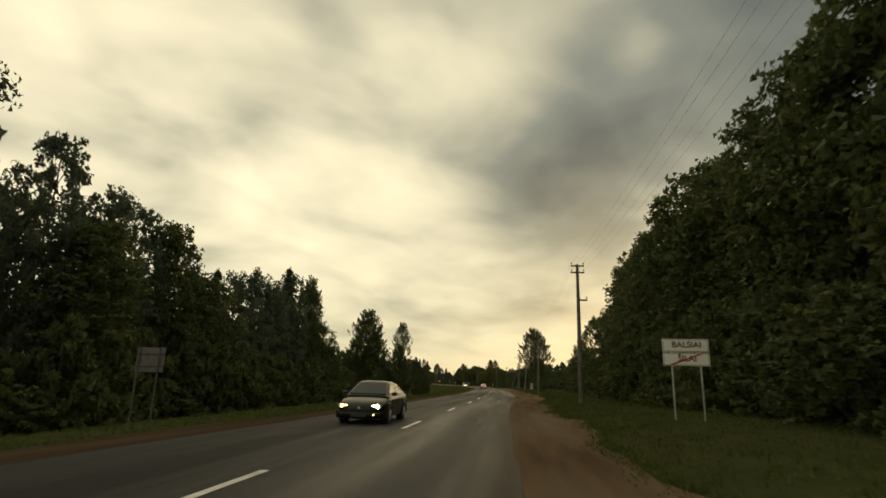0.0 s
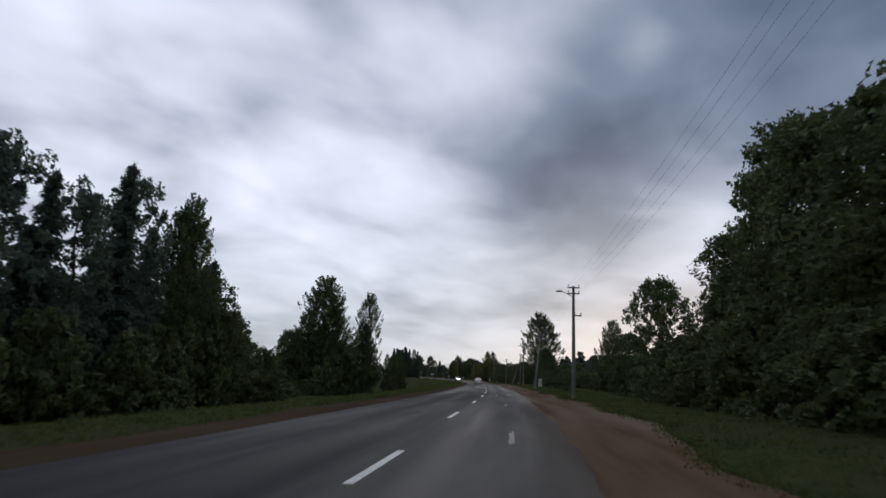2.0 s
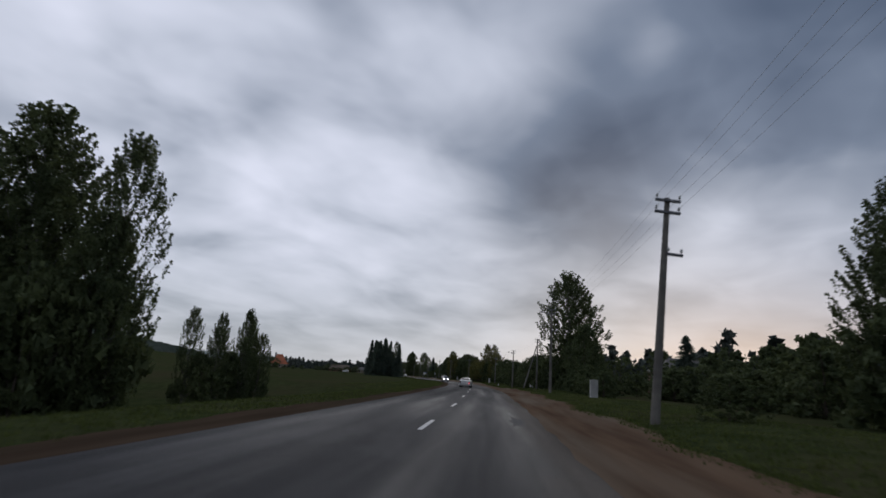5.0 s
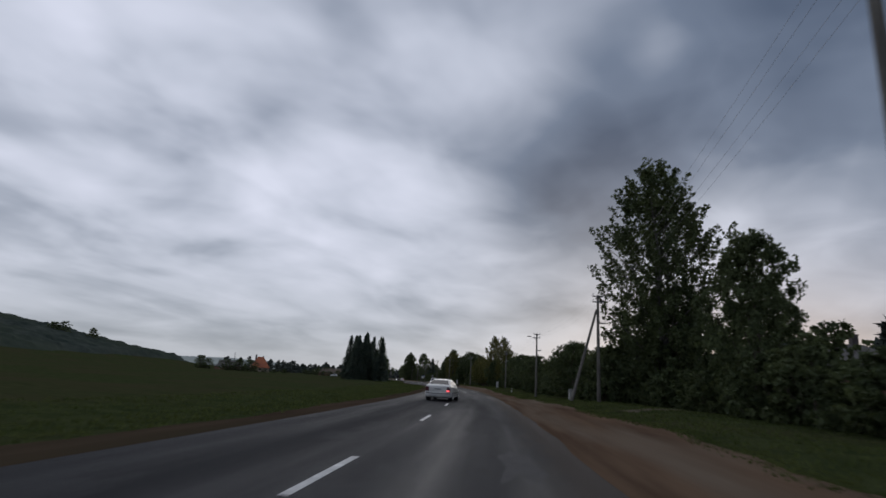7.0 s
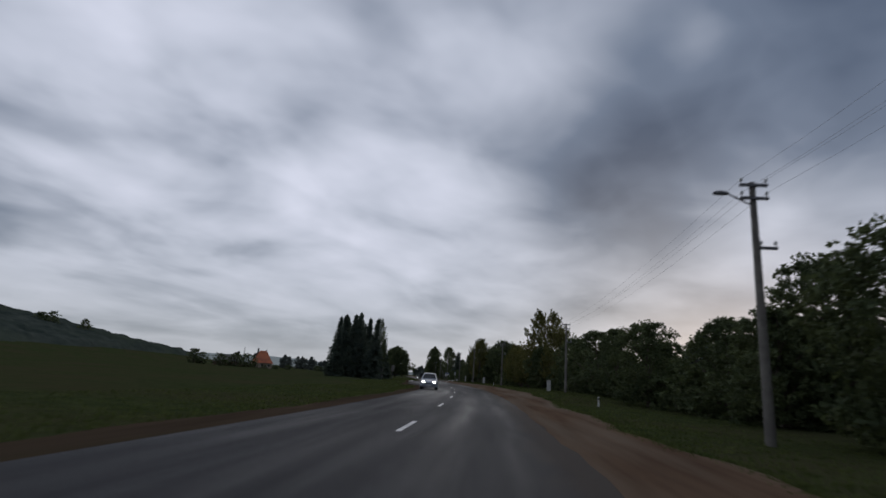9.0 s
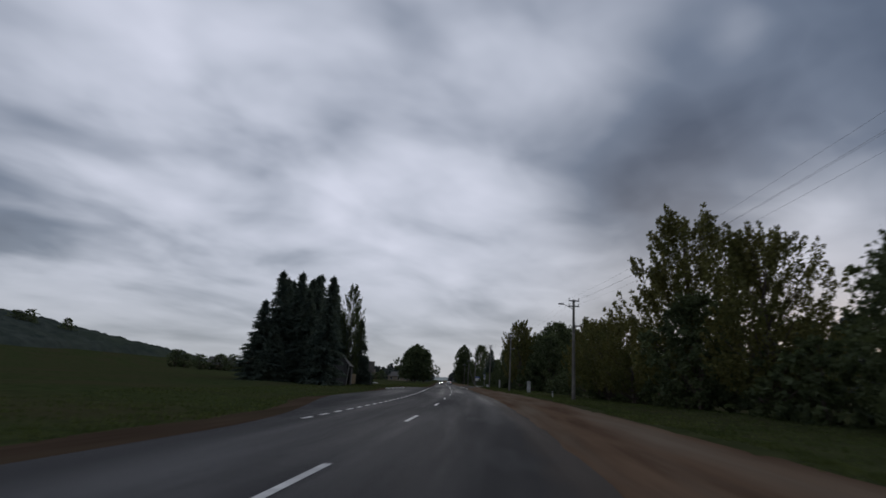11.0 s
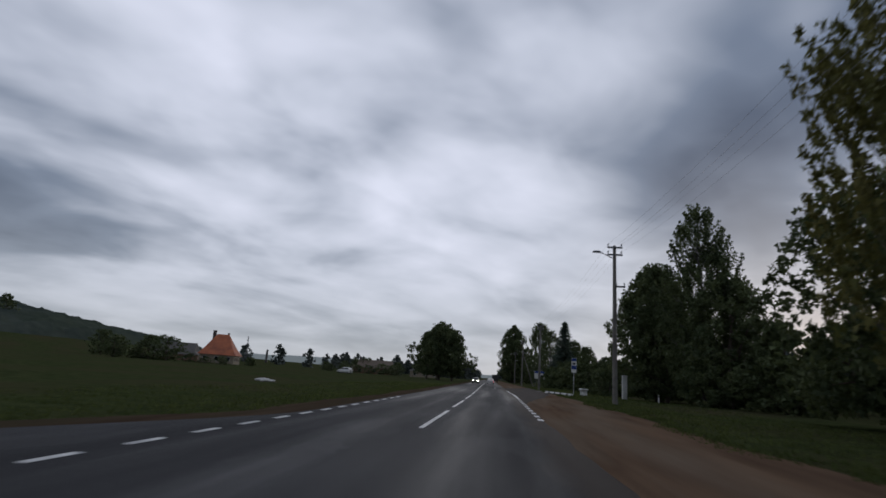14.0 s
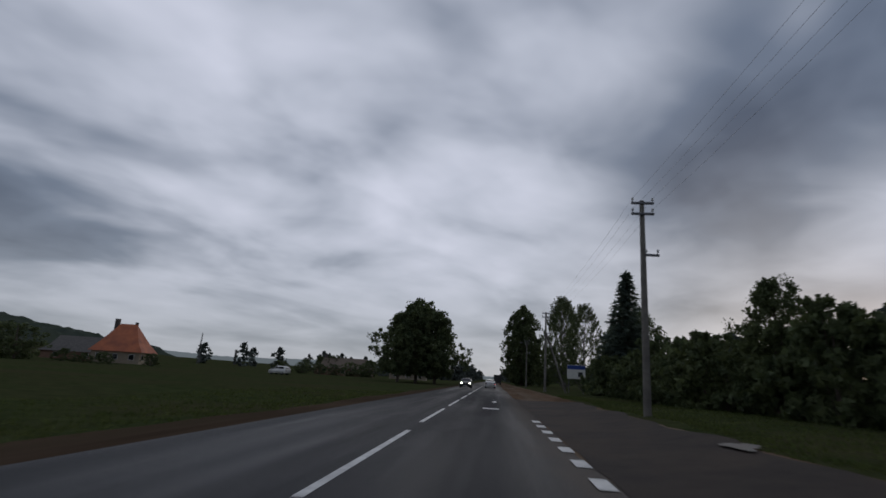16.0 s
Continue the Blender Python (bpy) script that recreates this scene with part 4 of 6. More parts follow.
for k, s, d, h, r in (("spruce", 213.2, 22.6, 10.4, 2.8), ("broad", 219, 17.2, 7.8, 3.0), ("broad", 203, 16.5, 6.2, 2.8), ("broad", 209.5, 14.2, 6.8, 3.2), ("broad", 219, 15, 5.4, 2.6), ("broad", 225, 15.5, 5.6, 2.6), ("broad", 236, 14.4, 6.4, 3.0), ("broad", 246, 15, 6.6, 3.0),
                      ("broad", 257, 16, 7.4, 3.4), ("broad", 266, 15.4, 7.2, 3.0), ("broad", 270.5, 17.4, 7.2, 2.6), ("yellow", 279, 16.4, 9.4, 3.4), ("yellow", 287.5, 15.8, 13.0, 4.4), ("broad", 284, 14.8, 7.0, 3.0), ("yellow", 298, 15.4, 7.0, 3.2), ("yellow", 304, 15.0, 7.4, 3.0),
                      ("yellow", 308.5, 15.4, 7.6, 2.8), ("yellow", 314, 15.9, 8.8, 2.8), ("yellow", 347.6, 12.2, 11.8, 3.1), ("broad", 345, 18.4, 12.2, 4.6), ("broad", 340.5, 16.0, 9.4, 3.2), ("bush", 341, 13.4, 5.0, 2.6), ("broad", 351, 23, 11.4, 4.0),
                      ("birch", 374.6, 16.3, 14.2, 2.9), ("birch", 375.6, 16.6, 11.6, 3.0), ("broad", 372.5, 17.0, 8.6, 3.4), ("broad", 381.5, 14.9, 11.4, 3.7), ("broad", 384.5, 15.8, 8.2, 3.0), ("bush", 368, 18, 5.0, 2.4)):
    tree(k, s, d, h, r, "roadside garden trees")
for i in range(40):
    s = 196 + i * 4.6
    if 309 < s < 322 or 338 < s < 366:
        continue
    tree("bush", s, 15 + 3 * rng.random(), 2.6 + 1.4 * rng.random(), 2.4, "garden shrubs")
for i in range(22):
    tree("far_broad", 190 + i * 9, 27 + 8 * rng.random(), 6.0 + 2 * rng.random(), 3.2, "garden trees farther back")
for i in range(30):
    tree("bush", 394 + i * 1.7, 12.6 + 3.4 * rng.random(), 3.2 + 1.3 * rng.random(), 2.2, "clipped shrubbery beside the bus stop")
tree("broad", 408.5, 13.7, 5.9, 1.8)
tree("spruce", 439.5, 14.8, 12.2, 3.6)
tree("broad", 446, 17.5, 9.4, 3.4)
tree("broad", 455, 18, 9.0, 3.2)
tree("birch", 470, 15.5, 13.4, 3.2)
tree("birch", 486, 14.6, 16.8, 3.6)
tree("birch", 494, 16.0, 17.4, 3.6)
tree("poplar", 509, 8.3, 18.2, 4.8)
tree("poplar", 516, 9.0, 15.6, 4.0)
for i in range(10):
    tree("far_broad", 520 + i * 16, 11 + 5 * rng.random(), 9 + 4 * rng.random(), 4.0, "trees along the far road")

# spruces round the shelter, left, and the lone trees beyond the field
for k, s, d, h, r in (("spruce", 315.6, -21.5, 6.5, 2.4), ("spruce", 318.2, -24.2, 9.8, 2.8), ("spruce", 320.6, -22.8, 14.0, 3.4), ("spruce", 316.9, -15.6, 13.2, 2.9), ("spruce", 322.6, -21.2, 14.4, 3.4), ("spruce", 326.4, -20.4, 14.2, 3.5), ("spruce", 329.0, -20.6, 15.2, 3.4),
                      ("spruce", 331.9, -20.7, 16.0, 3.4), ("spruce", 331.6, -18.4, 14.6, 3.2), ("spruce", 335.0, -18.6, 13.2, 3.2), ("spruce", 320.0, -19.0, 11.8, 3.0), ("spruce", 324.0, -19.0, 12.6, 2.8), ("spruce", 325, -23.5, 14.0, 3.2), ("spruce", 330, -24, 14.5, 3.2),
                      ("spruce", 334, -24.5, 13.5, 3.2), ("spruce", 327.6, -22.6, 13.0, 3.2), ("spruce", 333.4, -22.4, 13.0, 3.0), ("birch", 332.8, -15.6, 15.0, 1.9), ("birch", 335.6, -15.2, 11.0, 1.7), ("spruce", 335.2, -14.4, 9.8, 2.4), ("spruce", 333.6, -16.8, 10.4, 2.8),
                      ("spruce", 336.2, -13.2, 4.4, 1.6), ("spruce", 318.4, -17.2, 7.4, 2.6), ("spruce", 338, -24.4, 15.2, 3.3), ("spruce", 336.4, -26.4, 15.0, 3.2), ("spruce", 339.4, -21.8, 13.6, 2.8)):
    tree(k, s, d, h, r, "spruce clump")
tree("oak", 491, -16.6, 13.6, 5.2)
tree("oak", 494, -9.6, 14.6, 6.0)
tree("oak", 492.5, -13.2, 16.2, 6.2)
tree("oak", 506, -15, 16.0, 6.2)
for s, d, h, r in ((560, -50, 6.6, 3.2), (566, -56, 6.0, 3.2), (556, -58, 4.6, 2.8), (550, -64, 3.6, 2.4), (480, -88, 7.2, 4.6), (484, -96, 7.0, 4.8), (476, -101, 6.4, 4.2), (499, -122, 8.2, 4.6), (501, -119, 6.8, 4.0), (555, -213, 11.0, 4.6), (545, -228, 11.0, 5.2), (541, -232, 9.0, 4.6), (545, -40, 4.4, 3.0), (538, -33, 5.0, 3.0), (548, -46, 3.6, 2.8), (549, -51, 3.2, 2.6), (547, -56, 3.4, 2.8), (546, -61, 3.0, 2.6), (544, -36, 4.2, 3.0)):
    tree("far_broad", s, d, h, r, "trees beyond the field")


for s, d, h, r in ((488, -76, 2.4, 2.2), (490, -82, 2.0, 2.4), (492, -88, 2.6, 2.2), (496, -71, 2.6, 2.2), (486, -94, 3.0, 2.6), (484, -100, 3.2, 2.6)):
    tree("bush", s, d, h, r, "shrubs round the farmhouse")


def woodland(name, ss, ds, hh, label, seed):
    """Distant trees, past counting, in one mesh of leaf sprays."""
    r = np.random.default_rng(seed)
    cent, rad = [], []
    for s, d, h in zip(ss, ds, hh):
        x, y = plan(s, d)
        z = float(lie(s, d))
        cone = r.random() < 0.35
        for u in np.linspace(0.08, 1, 7):
            w = h * (0.24 * (1.05 - u) + 0.03 if cone else 0.32 * math.sin(math.pi * min(1, 0.15 + 0.8 * u)))
            for k in range(3):
                a = r.random() * 6.283
                cent.append((float(x) + math.cos(a) * w * 0.6, float(y) + math.sin(a) * w * 0.6, z + u * h * 0.95))
                rad.append(w * 0.7 + 0.2)
    v, f = leaf_cloud(np.array(cent), np.array(rad), 7, 1.3, seed=seed)
    ob = new(name, fast_mesh(name, v, f, M_FARWOOD))
    return tagged(ob, label, "woodland", kind="stuff")


n = 420
woodland("far_woods", 640 + 700 * rng.random(n), np.where(rng.random(n) < 0.5, -1, 1) * (14 + 130 * rng.random(n) ** 1.3), 8 + 5 * rng.random(n), "dark distant woods along the horizon", 5)
hs, hd = np.arange(290, 1000, 3.5), -np.arange(128, 420, 3.5)
HS, HD = np.meshgrid(hs, hd, indexing="ij")
HX, HY = plan(HS, HD)
CANOPY = np.array([[4.6 + 1.6 * noise.noise(Vector((u * 0.05, v * 0.05, 0))) + 1.8 * noise.noise(Vector((u * 0.16, v * 0.16, 0))) + 1.3 * noise.noise(Vector((u * 0.5, v * 0.5, 4))) for v in hd] for u in hs])
LAND = lie(HS, HD)
EDGE = np.array([[2.2 * noise.noise(Vector((u * 0.022, v * 0.022, 9))) for v in hd] for u in hs])
HZ = LAND + CANOPY * smooth(3.4, 5.0, LAND + EDGE) - 0.5
k = len(hd)
hill = mesh_object("hill_woods", np.stack([HX, HY, HZ], -1).reshape(-1, 3), [(i * k + j, (i + 1) * k + j, (i + 1) * k + j + 1, i * k + j + 1) for i in range(len(hs) - 1) for j in range(k - 1)], M_HILLWOOD)
if hill.data.polygons[0].normal.z < 0:
    hill.data.flip_normals()
tagged(hill, "hazy wooded hillside beyond the field", "woodland", kind="stuff")
n = 260
woodland("right_woods", 60 + 560 * rng.random(n), 44 + 90 * rng.random(n), 8 + 4 * rng.random(n), "dark woods behind the gardens", 8)


# far hills three kilometres off, their haze put in as an even glow
M_HAZE = bpy.data.materials.new("hazy_far_hills")
M_HAZE.use_nodes = True
M_HAZE.node_tree.nodes["Principled BSDF"].inputs["Base Color"].default_value = (0.06, 0.07, 0.07, 1)
M_HAZE.node_tree.nodes["Principled BSDF"].inputs["Roughness"].default_value = 1.0
M_HAZE.node_tree.nodes["Principled BSDF"].inputs["Specular IOR Level"].default_value = 0.0
M_HAZE.node_tree.nodes["Principled BSDF"].inputs["Emission Color"].default_value = (0.105, 0.122, 0.135, 1)
M_HAZE.node_tree.nodes["Principled BSDF"].inputs["Emission Strength"].default_value = 1.0
hv, hf = [], []
for k, az in enumerate(np.arange(-75, 76, 0.25)):
    el = np.interp(az, [-75, -45, -32, -26, -19, -15, -11, -7, 0, 20, 75], [2.2, 1.6, 0.75, 0.85, 1.05, 0.95, 0.6, 0.40, 0.34, 0.5, 0.6])
    el += 0.06 * noise.noise(Vector((az * 0.35, 0, 0))) + 0.05 * noise.noise(Vector((az * 2.1, 3, 0))) + 0.02 * noise.noise(Vector((az * 6.0, 7, 0)))
    x, y = 26 + 3000 * math.sin(radians(az)), 200 + 3000 * math.cos(radians(az))
    top = 3000 * math.tan(radians(el))
    for out_d, z in ((0, -30), (0, top * 0.8), (120, top), (700, -30)):
        hv.append((x + out_d * math.sin(radians(az)), y + out_d * math.cos(radians(az)), z))
    if k:
        for j in range(3):
            hf.append((4 * k - 4 + j, 4 * k + j, 4 * k + j + 1, 4 * k - 3 + j))
tagged(mesh_object("backdrop", hv, hf, M_HAZE), "hazy grey-blue wooded hills on the horizon", "hills", kind="structure")


# tall trees that thicken the roadside gardens
tree("birch", 187.5, 17.6, 18.6, 4.8)
for s, d, h, r in ((352, 16.4, 10.6, 3.4), (349.5, 20.5, 12.0, 4.0), (357, 16.0, 9.6, 3.4), (346.5, 16.0, 7.0, 3.2), (382.8, 15.6, 10.6, 3.9), (380.4, 15.2, 7.4, 3.6)):
    tree("broad", s, d, h, r, "roadside garden trees")


# ---- poles, lamps and wires ----
POLES = [(-3, 8.2, 8.6, 0), (35, 7.6, 8.6, 0), (71.8, 6.75, 7.9, 1), (110, 7.0, 7.5, 0), (148.6, 8.0, 8.5, 1), (182, 10.6, 8.0, 0), (210, 9.9, 7.9, 1), (253, 11.5, 7.4, 0), (293.5, 9.35, 7.8, 1), (333.1, 8.8, 8.4, 0), (366.1, 8.3, 8.8, 1),
         (404.8, 7.45, 8.0, 0), (445, 7.6, 8.6, 0), (486, 8.0, 8.4, 1)]
LEAN = {110: (3.5, 5.5)}


def arm(name, parent, z, half, side=0.0):
    bm = bmesh.new()
    box(bm, side - half, side + half, -0.15, -0.06, z - 0.045, z + 0.045, 0.01)
    ob = part(name, bm, M_DARKMETAL, parent)
    for x in (side - half + 0.05, side - half * 0.35, side + half * 0.35, side + half - 0.05)[::1 if half > 0.5 else 3]:
        bm = bmesh.new()
        tube(bm, (x, -0.105, z + 0.04), (x, -0.105, z + 0.13), 0.012, 0.012, 5)
        tube(bm, (x, -0.105, z + 0.11), (x, -0.105, z + 0.17), 0.042, 0.05, 8)
        tube(bm, (x, -0.105, z + 0.17), (x, -0.105, z + 0.23), 0.05, 0.022, 8)
        part("insulator", bm, M_PORC, ob)
    return ob


tops = []
for s, d, h, lamp in POLES:
    m = place(s, d, -0.05)
    if s in LEAN:
        m = m @ pose(0, 0, 0, -LEAN[s][0], LEAN[s][1], 0)
    lab = "weathered round concrete power pole with a street lamp" if lamp else ("leaning weathered power pole on the grass verge" if s in LEAN else "weathered round concrete power pole on the grass verge")
    pole = thing("utility_pole", m, lab, "utility pole", "power line poles")
    bm = bmesh.new()
    tube(bm, (0, 0, -0.6), (0, 0, h * 0.5), 0.15, 0.12, 12, False)
    tube(bm, (0, 0, h * 0.5), (0, 0, h), 0.12, 0.088, 12)
    part("shaft", bm, M_POLE, pole, smooth_it=False)
    arm("crossarm", pole, h - 0.12, 0.42)
    arm("crossarm", pole, h - 0.55, 0.42)
    arm("side_arm", pole, h * 0.73, 0.26, 0.3)
    if lamp:
        bm = bmesh.new()
        tube(bm, (-0.1, -0.05, h - 0.75), (-0.75, -0.1, h - 0.45), 0.028, 0.024, 7)
        a = part("lamp_arm", bm, M_DARKMETAL, pole)
        bm = bmesh.new()
        bmesh.ops.create_uvsphere(bm, u_segments=12, v_segments=8, radius=1.0)
        for v in bm.verts:
            v.co = Vector((-1.0 + v.co.x * 0.26, -0.11 + v.co.y * 0.11, h - 0.43 + max(v.co.z, -0.35) * 0.09))
        part("lamp_head", bm, M_DARKMETAL, a, "grey drop-shaped street lamp head", True)
    if s == 445:
        bm = bmesh.new()
        tube(bm, (2.4, 0.3, -0.4), (0.1, 0, h * 0.72), 0.12, 0.085, 10)
        part("strut", bm, M_POLE, pole, "slanting brace pole")
    if s == 182:
        bm = bmesh.new()
        tube(bm, (-2.3, -0.9, -0.5), (-0.1, 0, h * 0.86), 0.125, 0.085, 10)
        part("strut", bm, M_POLE, pole, "slanting brace pole")
    tops.append((m, h))
for i in range(len(tops) - 1):
    (ma, ha), (mb, hb) = tops[i], tops[i + 1]
    for dz, x in ((0.06, -0.37), (0.06, 0.37), (-0.37, -0.37), (-0.37, 0.37)):
        za, zb = ha + dz, hb + dz
        a, b = ma @ Vector((x, -0.105, za)), mb @ Vector((x, -0.105, zb))
        bm = bmesh.new()
        pts = [a.lerp(b, t / 8) - Vector((0, 0, 0.55 * 4 * (t / 8) * (1 - t / 8))) for t in range(9)]
        rings = [[bm.verts.new(p + Vector((0.004 * math.cos(k * 2.094), 0, 0.004 * math.sin(k * 2.094)))) for k in range(3)] for p in pts]
        for r0, r1 in zip(rings, rings[1:]):
            for k in range(3):
                bm.faces.new((r0[k], r0[(k + 1) % 3], r1[(k + 1) % 3], r1[k]))
        tagged(part("overhead_wire", bm, M_WIRE), "thin dark overhead wire strung between poles", "wire", "overhead wires")


# ---- signs ----
def lettering(text, height, material, m, parent, name="lettering"):
    cu = bpy.data.curves.new(name, "FONT")
    cu.body, cu.size, cu.align_x, cu.align_y, cu.extrude = text, height, "CENTER", "CENTER", 0.002
    cu.offset = 0.006
    tmp = bpy.data.objects.new(name, cu)
    scene.collection.objects.link(tmp)
    bpy.context.view_layer.update()
    me = bpy.data.meshes.new_from_object(tmp)
    bpy.data.objects.remove(tmp)
    me.materials.clear()
    me.materials.append(material)
    ob = new(name, me)
    ob.parent = parent
    ob.matrix_basis = m
    return ob


def panel(bm, x0, x1, y0, y1, z0, z1, bevel=0.012):
    return box(bm, x0, x1, y0, y1, z0, z1, bevel)


face = pose(0, 0, 0, 90, 0, 0)
sign = thing("town_sign", place(17.2, 8.4, 0.16, -8) @ Matrix.Scale(0.93, 4), "white two-plate place-name sign, lower name struck out in red", "road sign")
for x in (-0.42, 0.42):
    bm = bmesh.new()
    tube(bm, (x, 0.05, -0.4), (x, 0.05, 2.3), 0.03, 0.03, 10)
    part("post", bm, M_STEEL, sign)
for nm, z0, z1, txt in (("upper_plate", 1.90, 2.30, "BALSIAI"), ("lower_plate", 1.47, 1.875, "ŠILAI")):
    bm = bmesh.new()
    panel(bm, -0.68, 0.68, -0.015, 0.015, z0, z1, 0.008)
    pl = part(nm, bm, M_SIGNW, sign)
    for a in ((-0.655, 0.655, z0 + 0.018, z0 + 0.032), (-0.655, 0.655, z1 - 0.032, z1 - 0.018), (-0.655, -0.641, z0 + 0.018, z1 - 0.018), (0.641, 0.655, z0 + 0.018, z1 - 0.018)):
        bm = bmesh.new()
        box(bm, a[0], a[1], -0.0185, -0.0155, a[2], a[3])
        part("border", bm, M_BLACK, pl)
    lettering(txt, 0.26, M_BLACK, Matrix.Translation((0.03, -0.019, (z0 + z1) / 2 + 0.02)) @ face, pl)
bm = bmesh.new()
prism(bm, [(-0.50, 1.50), (-0.37, 1.50), (0.53, 1.86), (0.40, 1.86)], 1, -0.026, -0.022)
part("red_stroke", bm, M_RED, sign, "diagonal red stroke across the lower name")

back = thing("road_sign_back", place(18.6, -9.4, 0, -10), "grey back of a rectangular road sign on two posts", "road sign")
bm = bmesh.new()
panel(bm, -0.62, 0.62, -0.012, 0.012, 1.75, 2.6, 0.008)
part("plate", bm, mat("dull_sign_back", (0.13, 0.13, 0.135), (0.17, 0.17, 0.17), 5.0, 0.6, 0.05, metal=0.3), back)
for z in (1.95, 2.38):
    bm = bmesh.new()
    box(bm, -0.6, 0.6, -0.05, -0.012, z - 0.02, z + 0.02, 0.004)
    part("rail", bm, M_DARKMETAL, back)
for x in (-0.45, 0.45):
    bm = bmesh.new()
    tube(bm, (x, -0.07, -0.4), (x, -0.07, 2.58), 0.028, 0.028, 8)
    part("post", bm, M_DARKMETAL, back)

# bus stop sign, bench and kerb on the right
stop = thing("bus_stop_sign", place(382.4, 8.35, 0, 4), "blue and white bus stop sign on a thin grey post", "road sign")
bm = bmesh.new()
tube(bm, (0, 0.03, -0.3), (0, 0.03, 2.95), 0.03, 0.03, 10)
part("post", bm, M_STEEL, stop)
bm = bmesh.new()
panel(bm, -0.21, 0.21, -0.015, 0.0, 1.80, 2.98)
bd = part("board", bm, M_SIGNW, stop)
for nm, a, mt in (("blue_field", (-0.195, 0.195, 2.74, 2.96), M_BLUE), ("blue_field", (-0.195, 0.195, 2.07, 2.38), M_BLUE), ("bus_symbol", (-0.13, 0.13, 2.49, 2.61), M_BLACK), ("bus_symbol_wheels", (-0.10, 0.10, 2.45, 2.485), M_BLACK)):
    bm = bmesh.new()
    box(bm, a[0], a[1], -0.019, -0.0155, a[2], a[3])
    part(nm, bm, mt, bd)
bench = thing("bench", place(382.0, 9.1, 0, 0), "white-painted concrete bench at the bus stop", "bench")
bm = bmesh.new()
box(bm, -0.25, 0.25, -0.85, 0.85, 0.42, 0.53, 0.015)
part("seat", bm, M_WHITE, bench)
for y in (-0.6, 0.6):
    bm = bmesh.new()
    box(bm, -0.17, 0.17, y - 0.14, y + 0.14, -0.15, 0.42, 0.015)
    part("leg", bm, M_WHITE, bench)


def kerb_row(s0, s1, d0, d1, first, length, group):
    n = int(round((s1 - s0) / length))
    white = bmesh.new()
    box(white, -0.13, 0.13, -length / 2 + 0.02, length / 2 - 0.02, -0.15, 0.13, 0.03)
    me = bpy.data.meshes.new("kerb_block")
    white.to_mesh(me)
    white.free()
    pair = []
    for mt in (M_WHITE, M_BLACK):
        c = me.copy()
        c.materials.append(mt)
        pair.append(c)
    for i in range(n):
        u = (i + 0.5) / n
        k = 0 if (i + first) % 3 else 1
        ob = new("kerb_block", pair[k])
        t = math.degrees(math.atan2(-(d1 - d0), s1 - s0))
        ob.matrix_basis = place(s0 + (s1 - s0) * u, d0 + (d1 - d0) * u, 0, t)
        tagged(ob, ("white-painted concrete kerb block at the bus bay", "black-painted concrete kerb block at the bus bay")[k], "kerb", group)


kerb_row(379.4, 391.4, 7.8, 7.0, 2, 0.93, "right bus bay kerb")
kerb_row(314.6, 327.6, -7.5, -6.5, 1, 0.93, "left bus bay kerb")


# ---- electricity cabinets and posts ----
def cabinet(s, d, w, h, turn=0.0, dz=0.0):
    ob = thing("electric_cabinet", place(s, d, dz, turn), "pale grey upright electricity cabinet on the grass", "electric cabinet", "electricity cabinets")
    bm = bmesh.new()
    box(bm, -w / 2, w / 2, -0.15, 0.15, -0.2, h - 0.05, 0.012)
    part("body", bm, M_CONC, ob)
    bm = bmesh.new()
    prism(bm, [(-w / 2 - 0.03, h - 0.05), (w / 2 + 0.03, h - 0.05), (w / 2 + 0.02, h - 0.01), (0, h + 0.03), (-w / 2 - 0.02, h - 0.01)], 1, -0.18, 0.18)
    part("lid", bm, M_CONC, ob)
    bm = bmesh.new()
    box(bm, -w / 2 + 0.05, w / 2 - 0.05, -0.162, -0.152, 0.15, h - 0.14, 0.003)
    door = part("door", bm, M_CONC, ob)
    bm = bmesh.new()
    box(bm, w / 2 - 0.11, w / 2 - 0.085, -0.175, -0.163, h * 0.5, h * 0.5 + 0.1, 0.003)
    part("handle", bm, M_DARKMETAL, door)


for a in ((139.3, 10.5, 0.62, 1.45, 8), (204.2, 13.0, 0.5, 1.15, 6), (259.2, 10.8, 0.42, 1.25, 0), (321, 9.85, 0.42, 1.35, 4), (378.6, 11.6, 0.34, 1.78, 0)):
    cabinet(*a)
for s, d, h in ((376.9, 13.6, 0.55), (229, 9.2, 0.6), (300, 8.9, 0.5)):
    ob = thing("marker_post", place(s, d), "small white marker post in the grass", "marker post", "marker posts")
    bm = bmesh.new()
    tube(bm, (0, 0, -0.2), (0, 0, h), 0.06, 0.05, 8)
    part("stake", bm, M_WHITE, ob)
    bm = bmesh.new()
    tube(bm, (0, 0, h * 0.72), (0, 0, h * 0.86), 0.058, 0.056, 8)
    part("band", bm, M_BLACK, ob)


# ---- bus shelter among the spruces ----
def slab(points, thick):
    """A flat plate from coplanar points, thickened behind."""
    bm = bmesh.new()
    p = [Vector(q) for q in points]
    n = (p[1] - p[0]).cross(p[2] - p[0]).normalized() * thick
    a, b = [bm.verts.new(q) for q in p], [bm.verts.new(q - n) for q in p]
    bm.faces.new(a)
    bm.faces.new(b[::-1])
    for i in range(len(p)):
        j = (i + 1) % len(p)
        bm.faces.new((a[i], b[i], b[j], a[j]))
    return bm


